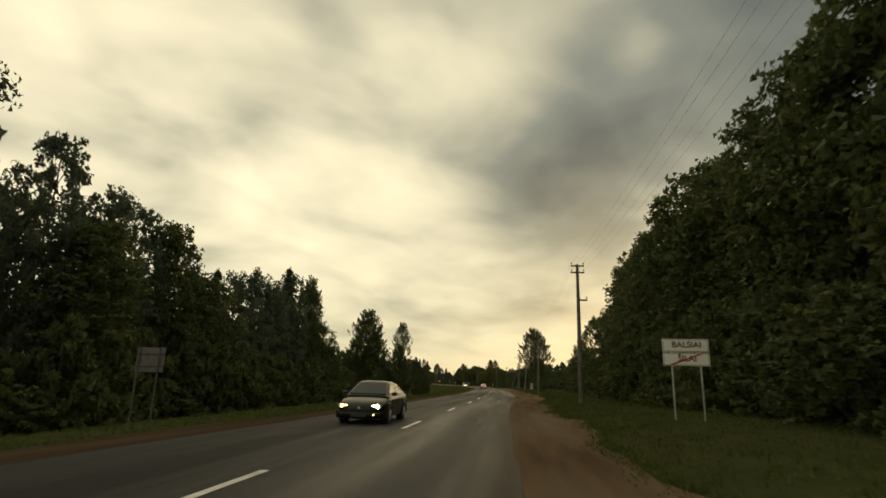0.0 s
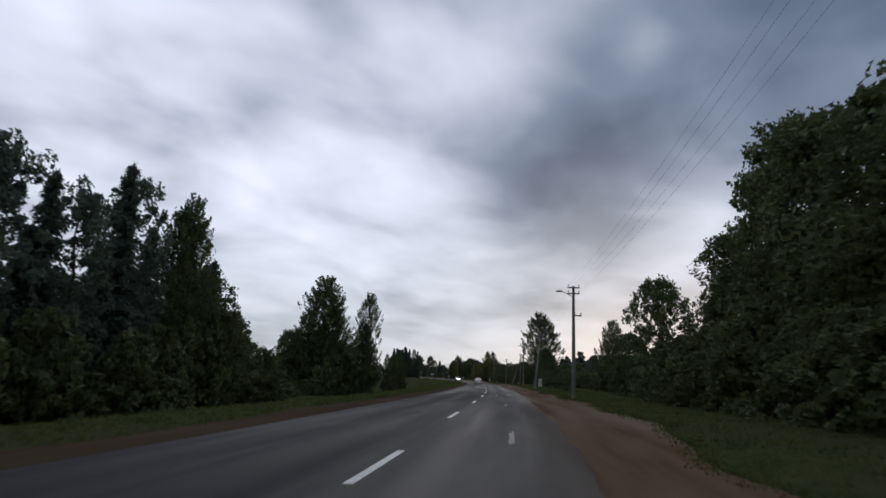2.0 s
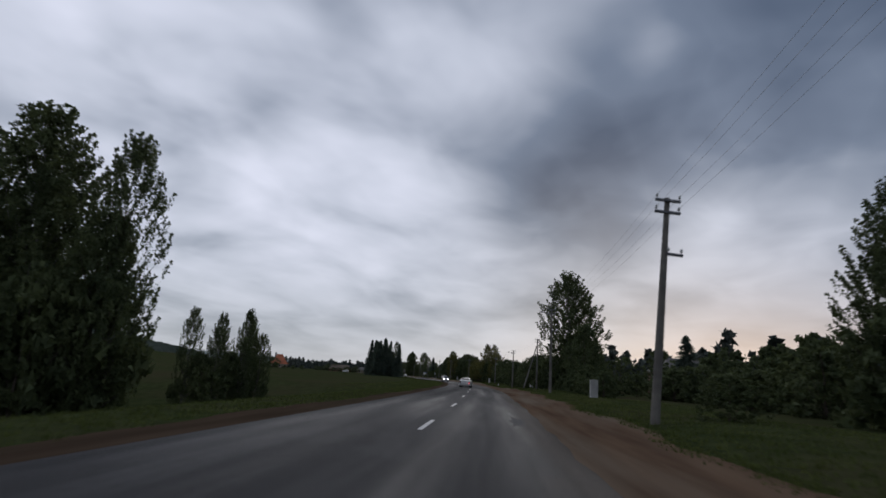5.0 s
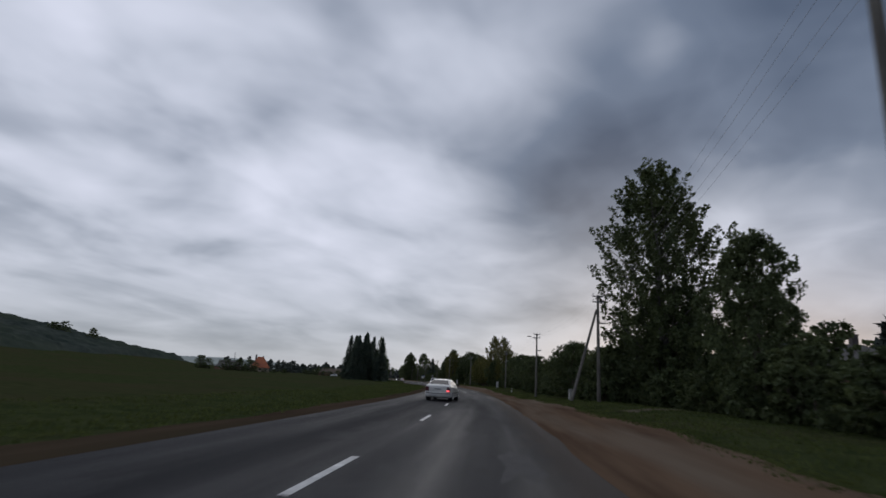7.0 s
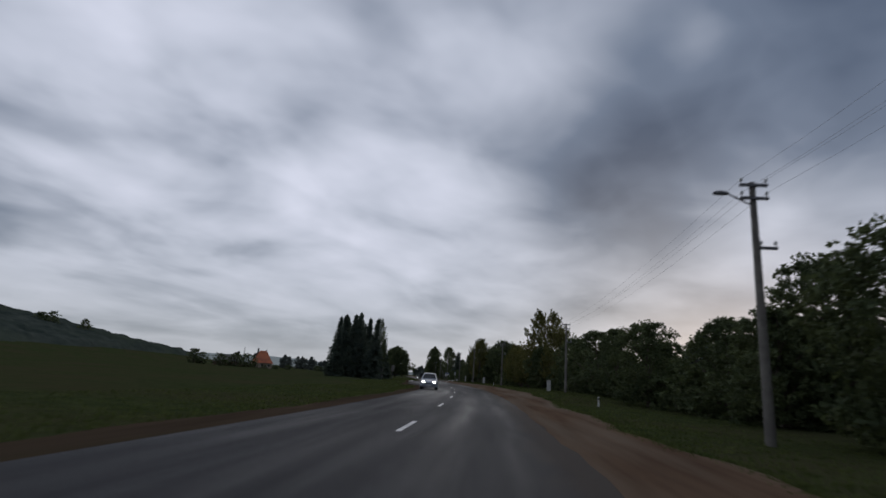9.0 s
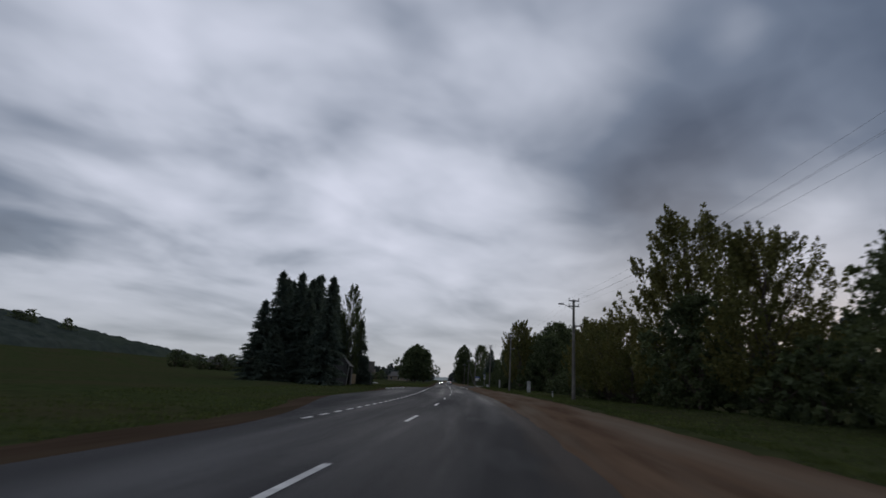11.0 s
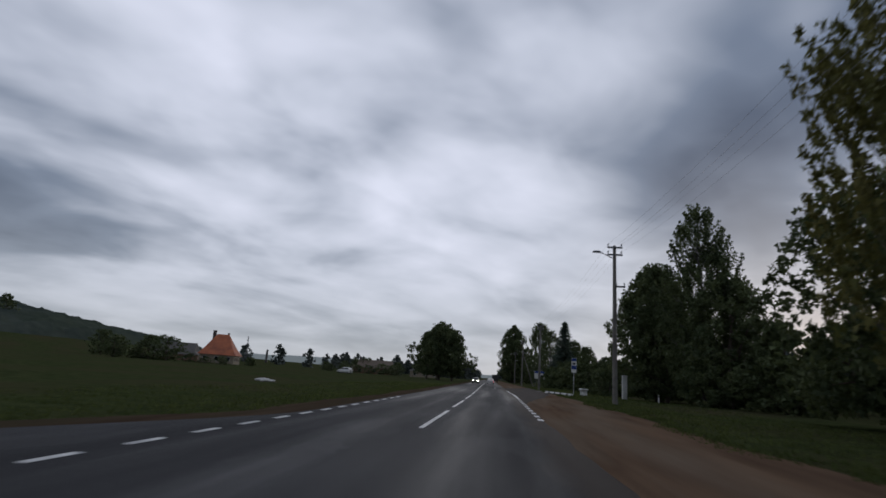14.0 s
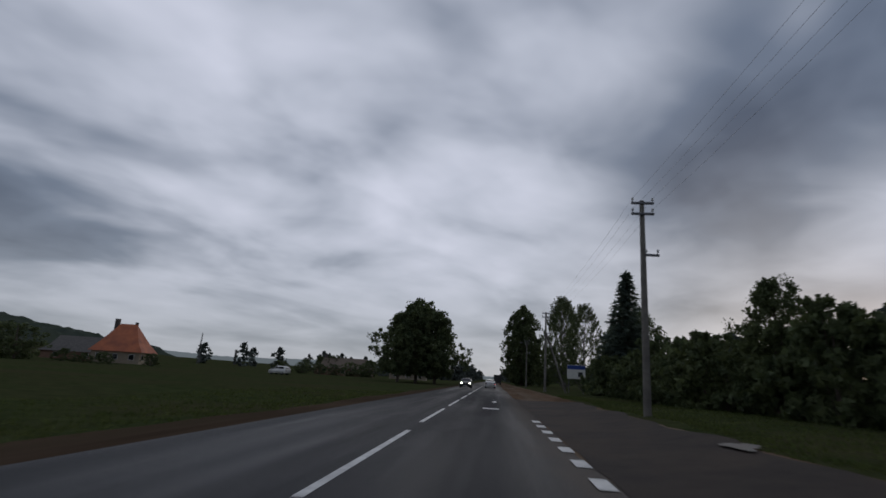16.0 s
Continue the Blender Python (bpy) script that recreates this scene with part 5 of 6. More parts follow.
M_SHINGLE = mat("grey_wood_shingles", (0.048, 0.047, 0.044), (0.075, 0.072, 0.067), 9.0, 0.9, 0.5, a2=(0.036, 0.035, 0.033), scale2=1.0)
M_YELLOW = mat("faded_ochre_boards", (0.15, 0.105, 0.048), (0.19, 0.135, 0.062), 5.0, 0.85, 0.2, a2=(0.11, 0.078, 0.04), scale2=1.0)
M_BEAM = mat("weathered_grey_timber", (0.17, 0.165, 0.155), (0.24, 0.23, 0.215), 6.0, 0.85, 0.2, a2=(0.13, 0.125, 0.115), scale2=1.2)
sh = thing("bus_shelter", place(325.4, -15.2, 0.02, 0), "grey tent-shaped bus shelter with a dark open front", "bus shelter")
part("end_slope", slab([(-2.0, -1.9, 0), (1.3, -1.7, 0), (1.15, -1.0, 2.75), (0.0, -0.25, 4.2), (-0.4, -0.25, 4.2)], 0.12), M_SHINGLE, sh)
part("front_hood", slab([(1.45, -1.15, 2.62), (1.45, 1.9, 2.62), (0.0, 0.35, 4.2), (0.0, -0.25, 4.2)], 0.10), M_SHINGLE, sh)
part("far_slope", slab([(1.3, 3.0, 0), (-2.2, 3.3, 0), (-0.4, 0.35, 4.2), (0.0, 0.35, 4.2), (1.15, 1.75, 2.75)], 0.12), M_SHINGLE, sh)
part("rear_slope", slab([(-2.2, 3.3, 0), (-2.0, -1.9, 0), (-0.4, -0.25, 4.2), (-0.4, 0.35, 4.2)], 0.12), M_SHINGLE, sh)
bm = bmesh.new()
box(bm, 1.36, 1.54, -1.3, 2.0, 2.5, 2.64, 0.01)
part("lintel", bm, M_BEAM, sh, "pale lintel board")
bm = bmesh.new()
tube(bm, (1.35, -1.75, 0), (1.42, -1.1, 2.55), 0.07, 0.06, 6)
part("edge_beam", bm, M_BEAM, sh)
for y in (1.55, 1.9):
    bm = bmesh.new()
    box(bm, 1.28, 1.42, y - 0.07, y + 0.07, 0, 2.5, 0.01)
    part("front_post", bm, M_BEAM, sh)
sb = thing("bench", place(326.0, -14.75, 0.02), "pale block bench inside the shelter", "bench")
bm = bmesh.new()
box(bm, -0.25, 0.25, -1.0, 1.0, 0.42, 0.52, 0.012)
part("seat", bm, M_CONC, sb)
for y in (-0.75, 0.75):
    bm = bmesh.new()
    box(bm, -0.2, 0.2, y - 0.2, y + 0.2, -0.05, 0.42, 0.012)
    part("leg", bm, M_WHITE, sb)
yw = thing("board_fence", place(329.6, -14.0, 0), "faded ochre board fence beside the shelter", "fence")
for k in range(12):
    bm = bmesh.new()
    box(bm, -0.02, 0.02, -2.3 + k * 0.385, -1.93 + k * 0.385, 0.1, 1.5 - 0.02 * (k % 3), 0.006)
    part("board", bm, M_YELLOW, yw)
for y in (-2.2, 0.0, 2.2):
    bm = bmesh.new()
    box(bm, -0.12, -0.03, y - 0.05, y + 0.05, -0.2, 1.4, 0.006)
    part("post", bm, M_BARK, yw)
ib = thing("information_board", place(330.6, -11.6, 0, 10), "pale weathered notice board on a post", "notice board")
bm = bmesh.new()
box(bm, -0.42, 0.42, -0.03, 0.03, 1.9, 3.4, 0.01)
part("board", bm, M_POLE, ib)
bm = bmesh.new()
tube(bm, (0, 0.06, -0.3), (0, 0.06, 3.3), 0.05, 0.05, 8)
part("post", bm, M_DARKMETAL, ib)


# ---- buildings ----
def window(parent, x, y, z, w, h, side):
    """A window on a wall that faces -y (side 0) or +x (side 1)."""
    bm = bmesh.new()
    if side == 0:
        box(bm, x - w / 2 - 0.08, x + w / 2 + 0.08, y - 0.05, y + 0.03, z - h / 2 - 0.08, z + h / 2 + 0.08, 0.01)
    else:
        box(bm, x - 0.03, x + 0.05, y - w / 2 - 0.08, y + w / 2 + 0.08, z - h / 2 - 0.08, z + h / 2 + 0.08, 0.01)
    wn = part("window", bm, M_WHITE, parent)
    bm = bmesh.new()
    if side == 0:
        box(bm, x - w / 2, x + w / 2, y - 0.06, y - 0.02, z - h / 2, z + h / 2)
    else:
        box(bm, x + 0.02, x + 0.06, y - w / 2, y + w / 2, z - h / 2, z + h / 2)
    part("pane", bm, M_GLASS, wn)


def house(s, d, turn, L, Wd, wall_h, ridge_h, ridge_half, wall_m, roof_m, label, chimneys=(), dz=0.0, over=0.6, windows=3):
    ob = thing("house", place(s, d, dz, turn), label, "house")
    bm = bmesh.new()
    box(bm, -L / 2, L / 2, -Wd / 2, Wd / 2, -1.5, wall_h)
    part("wall", bm, wall_m, ob)
    bm = bmesh.new()
    e = [bm.verts.new((x * (L / 2 + over), y * (Wd / 2 + over), wall_h - 0.25)) for x, y in ((-1, -1), (1, -1), (1, 1), (-1, 1))]
    mz = wall_h + (ridge_h - wall_h) * 0.28
    k = 0.80
    m_ = [bm.verts.new((x * (L / 2) * k * 1.02, y * (Wd / 2) * k, mz)) for x, y in ((-1, -1), (1, -1), (1, 1), (-1, 1))]
    r = [bm.verts.new((-ridge_half, 0, ridge_h)), bm.verts.new((ridge_half, 0, ridge_h))]
    for i in range(4):
        j = (i + 1) % 4
        bm.faces.new((e[i], e[j], m_[j], m_[i]))
    bm.faces.new((m_[0], m_[1], r[1], r[0]))
    bm.faces.new((m_[1], m_[2], r[1]))
    bm.faces.new((m_[2], m_[3], r[0], r[1]))
    bm.faces.new((m_[3], m_[0], r[0]))
    bm.faces.new(e[::-1])
    roof = part("roof", bm, roof_m, ob)
    for x, y, h, w in chimneys:
        bm = bmesh.new()
        box(bm, x - w / 2, x + w / 2, y - w / 2, y + w / 2, wall_h, h, 0.02)
        box(bm, x - w / 2 - 0.06, x + w / 2 + 0.06, y - w / 2 - 0.06, y + w / 2 + 0.06, h, h + 0.15, 0.02)
        part("chimney", bm, M_CHIM, roof)
    for i in range(windows):
        window(ob, -L / 2 + L * (i + 0.5) / windows, -Wd / 2, wall_h * 0.52, 1.1, 1.2, 0)
        window(ob, L / 2, -Wd / 2 + Wd * (i + 0.5) / windows, wall_h * 0.52, 1.0, 1.2, 1)
    return ob


house(512, -89, 14, 11.0, 9.5, 3.0, 9.6, 1.9, M_WALL, M_ROOF, "cream house with a steep orange tiled roof and chimneys", ((-2.9, 0.4, 10.6, 0.95), (1.6, 0.5, 10.0, 0.6)))
house(526, -112, 10, 16, 8, 2.4, 6.4, 6.0, M_BROWNWALL, M_DARKROOF, "long dark barn beyond the field", windows=2)
house(560, -46, 6, 18, 8, 2.6, 5.6, 7.0, M_BROWNWALL, mat("brown_tin_roof", (0.085, 0.062, 0.045), (0.12, 0.088, 0.062), 3, 0.8, 0.2), "long low farm building with a brown roof", ((-6.5, 0, 6.4, 0.7),))
house(566, -26, 4, 12, 7, 2.6, 4.8, 4.0, M_WALL, M_DARKROOF, "low pale farm building behind the trees")
house(345, 37, -8, 10, 9, 4.0, 6.2, 2.5, M_BROWNWALL, M_BROWNWALL, "brown house among garden trees", windows=2, dz=-1.0)
house(420, 66, -6, 12, 9, 6.0, 9.5, 3.0, M_CONC, M_DARKROOF, "grey two-storey house behind the gardens", ((-2, 0, 10.6, 0.8),))
house(205, 44, -4, 12, 9, 3.6, 6.4, 3.0, M_BROWNWALL, M_DARKROOF, "house roof showing above the garden hedge", ((2, 0, 7.4, 0.7),))
house(640, -190, 8, 8, 7, 2.6, 4.6, 2.0, M_CONC, M_DARKROOF, "pale distant farm building")

mast = thing("lattice_mast", place(620, -130), "thin lattice power mast far across the field", "mast")
for x, y in ((-0.5, -0.5), (0.5, -0.5), (0.5, 0.5), (-0.5, 0.5)):
    bm = bmesh.new()
    tube(bm, (x, y, -0.5), (x * 0.25, y * 0.25, 14.0), 0.09, 0.05, 5)
    part("leg", bm, M_DARKMETAL, mast)
for z in range(1, 13):
    k = 1 - 0.75 * z / 14
    bm = bmesh.new()
    tube(bm, (-0.5 * k, -0.5 * k, z), (0.5 * k, -0.5 * k, z + 0.7), 0.04, 0.04, 4)
    part("brace", bm, M_DARKMETAL, mast)
ch = thing("factory_chimney", place(700, -152), "dark brick chimney in the distance", "chimney")
bm = bmesh.new()
tube(bm, (0, 0, -1), (0, 0, 8.6), 0.8, 0.6, 10)
part("stack", bm, M_CHIM, ch)
bm = bmesh.new()
tube(bm, (0, 0, 8.2), (0, 0, 8.8), 0.75, 0.75, 10)
part("rim", bm, M_CHIM, ch)

bb = thing("billboard", place(447, 11.2, 0, 2), "white and blue roadside information board", "billboard")
bm = bmesh.new()
box(bm, -1.0, 1.0, -0.04, 0.04, 1.6, 3.1, 0.02)
pb = part("board", bm, M_SIGNW, bb)
bm = bmesh.new()
box(bm, -0.98, 0.98, -0.05, -0.042, 2.65, 3.08)
part("blue_band", bm, M_BLUE, pb)
bm = bmesh.new()
box(bm, 0.2, 0.7, -0.05, -0.042, 1.85, 2.35)
part("dark_mark", bm, M_BLACK, pb)
for x in (-0.8, 0.8):
    bm = bmesh.new()
    tube(bm, (x, 0.06, -0.3), (x, 0.06, 3.0), 0.05, 0.05, 8)
    part("post", bm, M_DARKMETAL, bb)


# ---- vehicles ----
def loft(bm, rings):
    vs = [[bm.verts.new(p) for p in ring] for ring in rings]
    n = len(rings[0])
    for a, b in zip(vs, vs[1:]):
        for i in range(n):
            j = (i + 1) % n
            bm.faces.new((a[i], a[j], b[j], b[i]))
    bm.faces.new(vs[0][::-1])
    bm.faces.new(vs[-1])
    return bm


def fair(rows, n):
    """Even rows along a smooth curve through the given ones."""
    rows = [np.array(r, float) for r in rows]
    out = []
    for i in range(len(rows) - 1):
        p0, p1, p2, p3 = rows[max(i - 1, 0)], rows[i], rows[i + 1], rows[min(i + 2, len(rows) - 1)]
        for k in range(n):
            t = k / n
            out.append(p1 + 0.5 * t * ((p2 - p0) + t * (2 * p0 - 5 * p1 + 4 * p2 - p3 + t * (3 * (p1 - p2) + p3 - p0))))
    return out + [rows[-1]]


def ring(y, w, zb, zs):
    half = [(w * 0.80, zb), (w * 0.95, zb + 0.06), (w * 0.995, zb + (zs - zb) * 0.35), (w, zb + (zs - zb) * 0.58), (w * 0.985, zs - 0.13), (w * 0.95, zs - 0.05), (w * 0.87, zs - 0.005), (w * 0.6, zs + 0.018), (w * 0.25, zs + 0.026)]
    return [(x, y, z) for x, z in half] + [(-x, y, z) for x, z in half[::-1]]


SHAPES = {
    # body stations (y, half width, sill, shoulder), cabin stations (y, top), wheel radius, axles
    "saloon": ([(-2.30, 0.60, 0.36, 0.88), (-2.26, 0.72, 0.30, 0.955), (-2.16, 0.80, 0.26, 0.99), (-1.95, 0.845, 0.21, 1.02), (-1.3, 0.87, 0.19, 1.00), (-0.4, 0.87, 0.18, 0.96), (0.6, 0.87, 0.18, 0.94), (1.1, 0.865, 0.19, 0.93), (1.65, 0.84, 0.20, 0.85), (2.05, 0.78, 0.25, 0.74), (2.25, 0.60, 0.34, 0.60)],
               [(-1.95, 1.01), (-1.15, 1.315), (-0.50, 1.385), (0.1, 1.38), (0.42, 1.335), (1.26, 0.93)], 0.31, (-1.34, 1.36), 0.80),
    "hatch": ([(-2.20, 0.66, 0.36, 0.80), (-2.12, 0.79, 0.27, 0.93), (-1.8, 0.83, 0.22, 0.96), (-1.1, 0.85, 0.19, 0.95), (-0.3, 0.85, 0.18, 0.92), (0.6, 0.85, 0.18, 0.90), (1.05, 0.845, 0.19, 0.88), (1.6, 0.82, 0.21, 0.79), (2.0, 0.75, 0.26, 0.66), (2.2, 0.56, 0.34, 0.53)],
              [(-2.0, 0.96), (-1.30, 1.30), (-0.65, 1.395), (0.0, 1.40), (0.36, 1.36), (1.24, 0.90)], 0.30, (-1.30, 1.30), 0.78),
    "estate": ([(-2.22, 0.70, 0.42, 0.92), (-2.14, 0.83, 0.34, 1.06), (-1.6, 0.88, 0.28, 1.08), (-0.6, 0.89, 0.26, 1.06), (0.5, 0.89, 0.26, 1.04), (1.05, 0.885, 0.27, 1.02), (1.65, 0.86, 0.29, 0.95), (2.05, 0.78, 0.34, 0.82), (2.22, 0.60, 0.42, 0.68)],
               [(-2.12, 1.07), (-1.85, 1.52), (-1.2, 1.62), (0.0, 1.64), (0.42, 1.58), (1.24, 1.03)], 0.35, (-1.32, 1.36), 0.82),
}


def car(name, m, label, paint, shape="saloon", front_lit=0, rear_lit=False, rails=False, category="car", bright_plate=True):
    ob = thing(name, m, label, category)
    st, cab, wr, wy, wb = SHAPES[shape]
    part("body", loft(bmesh.new(), [ring(*q) for q in fair(st, 4)]), paint, ob, smooth_it=True)
    zb = cab[0][1] - 0.06
    top = max(z for y, z in cab)
    wt = wb * 0.74

    def side_x(z):
        return wb + (wt - wb) * min(1.0, max(0.0, (z - zb) / (top - zb)))
    rings = []
    for y, z in fair(cab, 4):
        zl = np.interp(y, [cab[0][0], cab[-1][0]], [zb, cab[-1][1] - 0.05])
        z = max(z, zl + 0.02)
        k = min(0.09, (z - zl) * 0.5)
        half = [(side_x(zl), zl), (side_x(z - k), z - k), (side_x(z) - 0.03, z - k * 0.35), (side_x(z) - 0.12, z + 0.004), (side_x(z) * 0.4, z + 0.022)]
        rings.append([(x, y, q) for x, q in half] + [(-x, y, q) for x, q in half[::-1]])
    cabin = part("cabin", loft(bmesh.new(), rings), paint, ob, smooth_it=True)

    def pane(nm, pts):
        part(nm, slab(pts, 0.016), M_GLASS, cabin)
    # sloping front and rear glass, raised just over the shell
    for nm, (y0, z0), (y1, z1), sg in (("rear_window", cab[0], cab[1], -1), ("windscreen", cab[-1], cab[-2], 1)):
        d = Vector((0, y1 - y0, z1 - z0))
        nrm = Vector((0, -sg * -d.z, abs(d.y))).normalized()
        lo, hi = Vector((0, y0, z0)) + d * 0.12 + nrm * 0.036, Vector((0, y1, z1)) - d * 0.06 + nrm * 0.036
        xl, xh = side_x(lo.z) - 0.09, side_x(hi.z) - 0.10
        q = [(-xl, lo.y, lo.z), (xl, lo.y, lo.z), (xh, hi.y, hi.z), (-xh, hi.y, hi.z)]
        pane(nm, q if sg < 0 else q[::-1])
    zlo, zhi = zb + 0.10, top - 0.12
    yr = np.interp(zhi, [cab[0][1], cab[1][1]], [cab[0][0], cab[1][0]]) + 0.20
    yrl = cab[0][0] + 0.42
    yf = np.interp(zhi, [cab[-1][1], cab[-2][1]], [cab[-1][0], cab[-2][0]]) - 0.14
    yfl = cab[-1][0] - 0.24
    for sx in (-1, 1):
        for nm, a, b, c, d in (("rear_side_window", yrl, -0.22, -0.20, max(yr, yrl + 0.12)), ("front_side_window", -0.12, yfl, yf, -0.10)):
            pts = []
            for y, z in ((a, zlo), (b, zlo), (c, zhi), (d, zhi)):
                pts.append((sx * (side_x(z) + 0.012), y, z))
            pane(nm, pts if sx > 0 else pts[::-1])
        bm = bmesh.new()
        box(bm, sx * 0.92 - 0.09, sx * 0.92 + 0.09, cab[-1][0] - 0.42, cab[-1][0] - 0.30, zb + 0.02, zb + 0.15, 0.035)
        part("mirror", bm, M_PLASTIC, ob)
        bm = bmesh.new()
        box(bm, sx * 0.875 - 0.012, sx * 0.875 + 0.012, wy[0] + 0.42, wy[1] - 0.42, 0.50, 0.56, 0.004)
        part("side_strip", bm, M_PLASTIC, ob)
        for y in (-1.02, -0.14, 0.92):
            bm = bmesh.new()
            prism(bm, [(y - 0.005, 0.30), (y + 0.005, 0.30), (y + 0.005, zb - 0.10), (y - 0.005, zb - 0.10)], 0, sx * 0.855, sx * 0.8735)
            part("door_seam", bm, M_BLACK, ob)
        for z, y in ((zb - 0.13, -0.28), (zb - 0.12, -1.05)):
            bm = bmesh.new()
            box(bm, sx * 0.872 - 0.02, sx * 0.872 + 0.02, y - 0.09, y + 0.09, z - 0.018, z + 0.018, 0.006)
            part("door_handle", bm, paint, ob)
        for y in wy:
            bm = bmesh.new()
            tube(bm, (sx * 0.62, y, wr), (sx * 0.862, y, wr), wr + 0.03, wr + 0.03, 24)
            arch = part("wheel_arch", bm, M_PLASTIC, ob)
            bm = bmesh.new()
            lip = []
            for k in range(15):
                a = -0.12 + k * (math.pi + 0.24) / 14
                ca, sa = math.cos(a), math.sin(a)
                lip.append([bm.verts.new((sx * x, y + ca * q, wr + sa * q)) for x, q in ((0.84, wr + 0.095), (0.876, wr + 0.085), (0.884, wr + 0.045), (0.872, wr + 0.028), (0.80, wr + 0.028))])
            for ra, rb in zip(lip, lip[1:]):
                for k in range(4):
                    bm.faces.new((ra[k], ra[k + 1], rb[k + 1], rb[k]))
            part("arch_lip", bm, paint, arch, smooth_it=True)
            bm = bmesh.new()
            tube(bm, (sx * 0.70, y, wr), (sx * 0.85, y, wr), wr, wr, 24)
            tube(bm, (sx * 0.85, y, wr), (sx * 0.882, y, wr), wr, wr - 0.045, 24)
            wh = part("wheel", bm, M_TYRE, ob)
            bm = bmesh.new()
            tube(bm, (sx * 0.865, y, wr), (sx * 0.888, y, wr), wr * 0.68, wr * 0.60, 18)
            for k in range(5):
                a = k * 1.2566
                tube(bm, (sx * 0.886, y, wr), (sx * 0.893, y + math.cos(a) * wr * 0.6, wr + math.sin(a) * wr * 0.6), 0.03, 0.02, 5)
            part("rim", bm, M_RIM, wh)
        zl = st[-2][3] - 0.08
        yl = st[-2][0]
        bm = bmesh.new()
        prism(bm, [(sx * 0.36, zl - 0.07), (sx * 0.73, zl - 0.05), (sx * 0.75, zl + 0.07), (sx * 0.40, zl + 0.05)], 1, yl - 0.10, yl + 0.13)
        hl = part("headlamp", bm, M_STEEL, ob)
        bm = bmesh.new()
        tube(bm, (sx * 0.61, yl + 0.12, zl), (sx * 0.61, yl + 0.142, zl), 0.068, 0.064, 14)
        tube(bm, (sx * 0.48, yl + 0.12, zl - 0.008), (sx * 0.48, yl + 0.140, zl - 0.008), 0.058, 0.055, 12)
        part("bulb", bm, (M_HEAD if sx < 0 else M_HEAD2) if front_lit == 1 else (M_HEAD if front_lit else M_GLASS), hl)
        if front_lit == 1:
            bm = bmesh.new()
            tube(bm, (sx * 0.52, st[-1][0] + 0.04, st[-1][2] - 0.02), (sx * 0.52, st[-1][0] + 0.062, st[-1][2] - 0.02), 0.025, 0.022, 10)
            part("fog_lamp", bm, M_HEAD2 if sx < 0 else M_GLASS, ob)
        zt = st[0][3] - 0.10
        yt = st[0][0] + 0.02
        bm = bmesh.new()
        prism(bm, [(sx * 0.56, zt - 0.17), (sx * 0.80, zt - 0.17), (sx * 0.81, zt + 0.02), (sx * 0.74, zt + 0.11), (sx * 0.60, zt + 0.12)], 1, yt - 0.035, yt + 0.12)
        tl = part("tail_lamp", bm, M_TAIL, ob)
        if rear_lit and sx > 0:
            bm = bmesh.new()
            box(bm, sx * 0.69 - 0.09, sx * 0.69 + 0.09, yt - 0.047, yt - 0.034, zt - 0.155, zt - 0.095, 0.005)
            part("lit_lens", bm, M_BRAKE, tl)
    for nm, y0, y1, z0, z1, mt in (("rear_bumper", st[0][0] - 0.05, st[0][0] + 0.20, st[0][2] - 0.10, st[0][2] + 0.20, paint), ("front_bumper", st[-1][0] - 0.24, st[-1][0] + 0.05, st[-1][2] - 0.16, st[-1][2] + 0.08, paint)):
        bm = bmesh.new()
        end, back = (y0, y1) if "rear" in nm else (y1, y0)
        rows = []
        for zz, tuck in ((z0, 0.06), (z0 + 0.05, 0.015), ((z0 + z1) / 2, 0.0), (z1 - 0.04, 0.01), (z1, 0.05)):
            arc = [(0.855 * x, end + (back - end) * (0.16 * abs(x) ** 2 + 0.74 * abs(x) ** 7)) for x in np.linspace(-1, 1, 17)]
            arc = [(x, y + (tuck if "rear" in nm else -tuck)) for x, y in arc] + [(0.855, back), (-0.855, back)]
            rows.append([(x, y, zz) for x, y in arc])
        loft(bm, rows)
        bp = part(nm, bm, mt, ob, smooth_it=True)
        bm = bmesh.new()
        yy = y0 - 0.006 if "rear" in nm else y1 - 0.004
        arc = [(0.80 * x, end + (back - end) * (0.16 * abs(0.94 * x) ** 2 + 0.74 * abs(0.94 * x) ** 7)) for x in np.linspace(-1, 1, 13)]
        out_y = -0.008 if "rear" in nm else 0.008
        prism(bm, [(x, y + out_y) for x, y in arc] + [(x, y - 3 * out_y) for x, y in arc[::-1]], 2, z1 - 0.095, z1 - 0.05)
        part("trim_strip", bm, M_PLASTIC, bp)
    for nm, y, z in (("rear_plate", st[0][0] - 0.02, st[0][3] - 0.12), ("front_plate", st[-1][0] + 0.052, st[-1][2] - 0.05)):
        bm = bmesh.new()
        box(bm, -0.26, 0.26, y - 0.008, y + 0.03, z - 0.055, z + 0.055, 0.004)
        pt = part(nm, bm, M_PLATE if bright_plate else M_PLASTIC, ob)
        bm = bmesh.new()
        yy = y - 0.0105 if "rear" in nm else y + 0.0305
        for k in range(6):
            x = -0.19 + k * 0.075
            box(bm, x - 0.022, x + 0.022, yy, yy + 0.002, z - 0.032, z + 0.032)
        part("plate_bars", bm, M_BLACK, pt)
    bm = bmesh.new()
    box(bm, -0.36, 0.36, st[-1][0] - 0.04, st[-1][0] + 0.02, st[-1][3] - 0.09, st[-1][3] - 0.0, 0.012)
    gr = part("grille", bm, M_PLASTIC, ob)
    bm = bmesh.new()
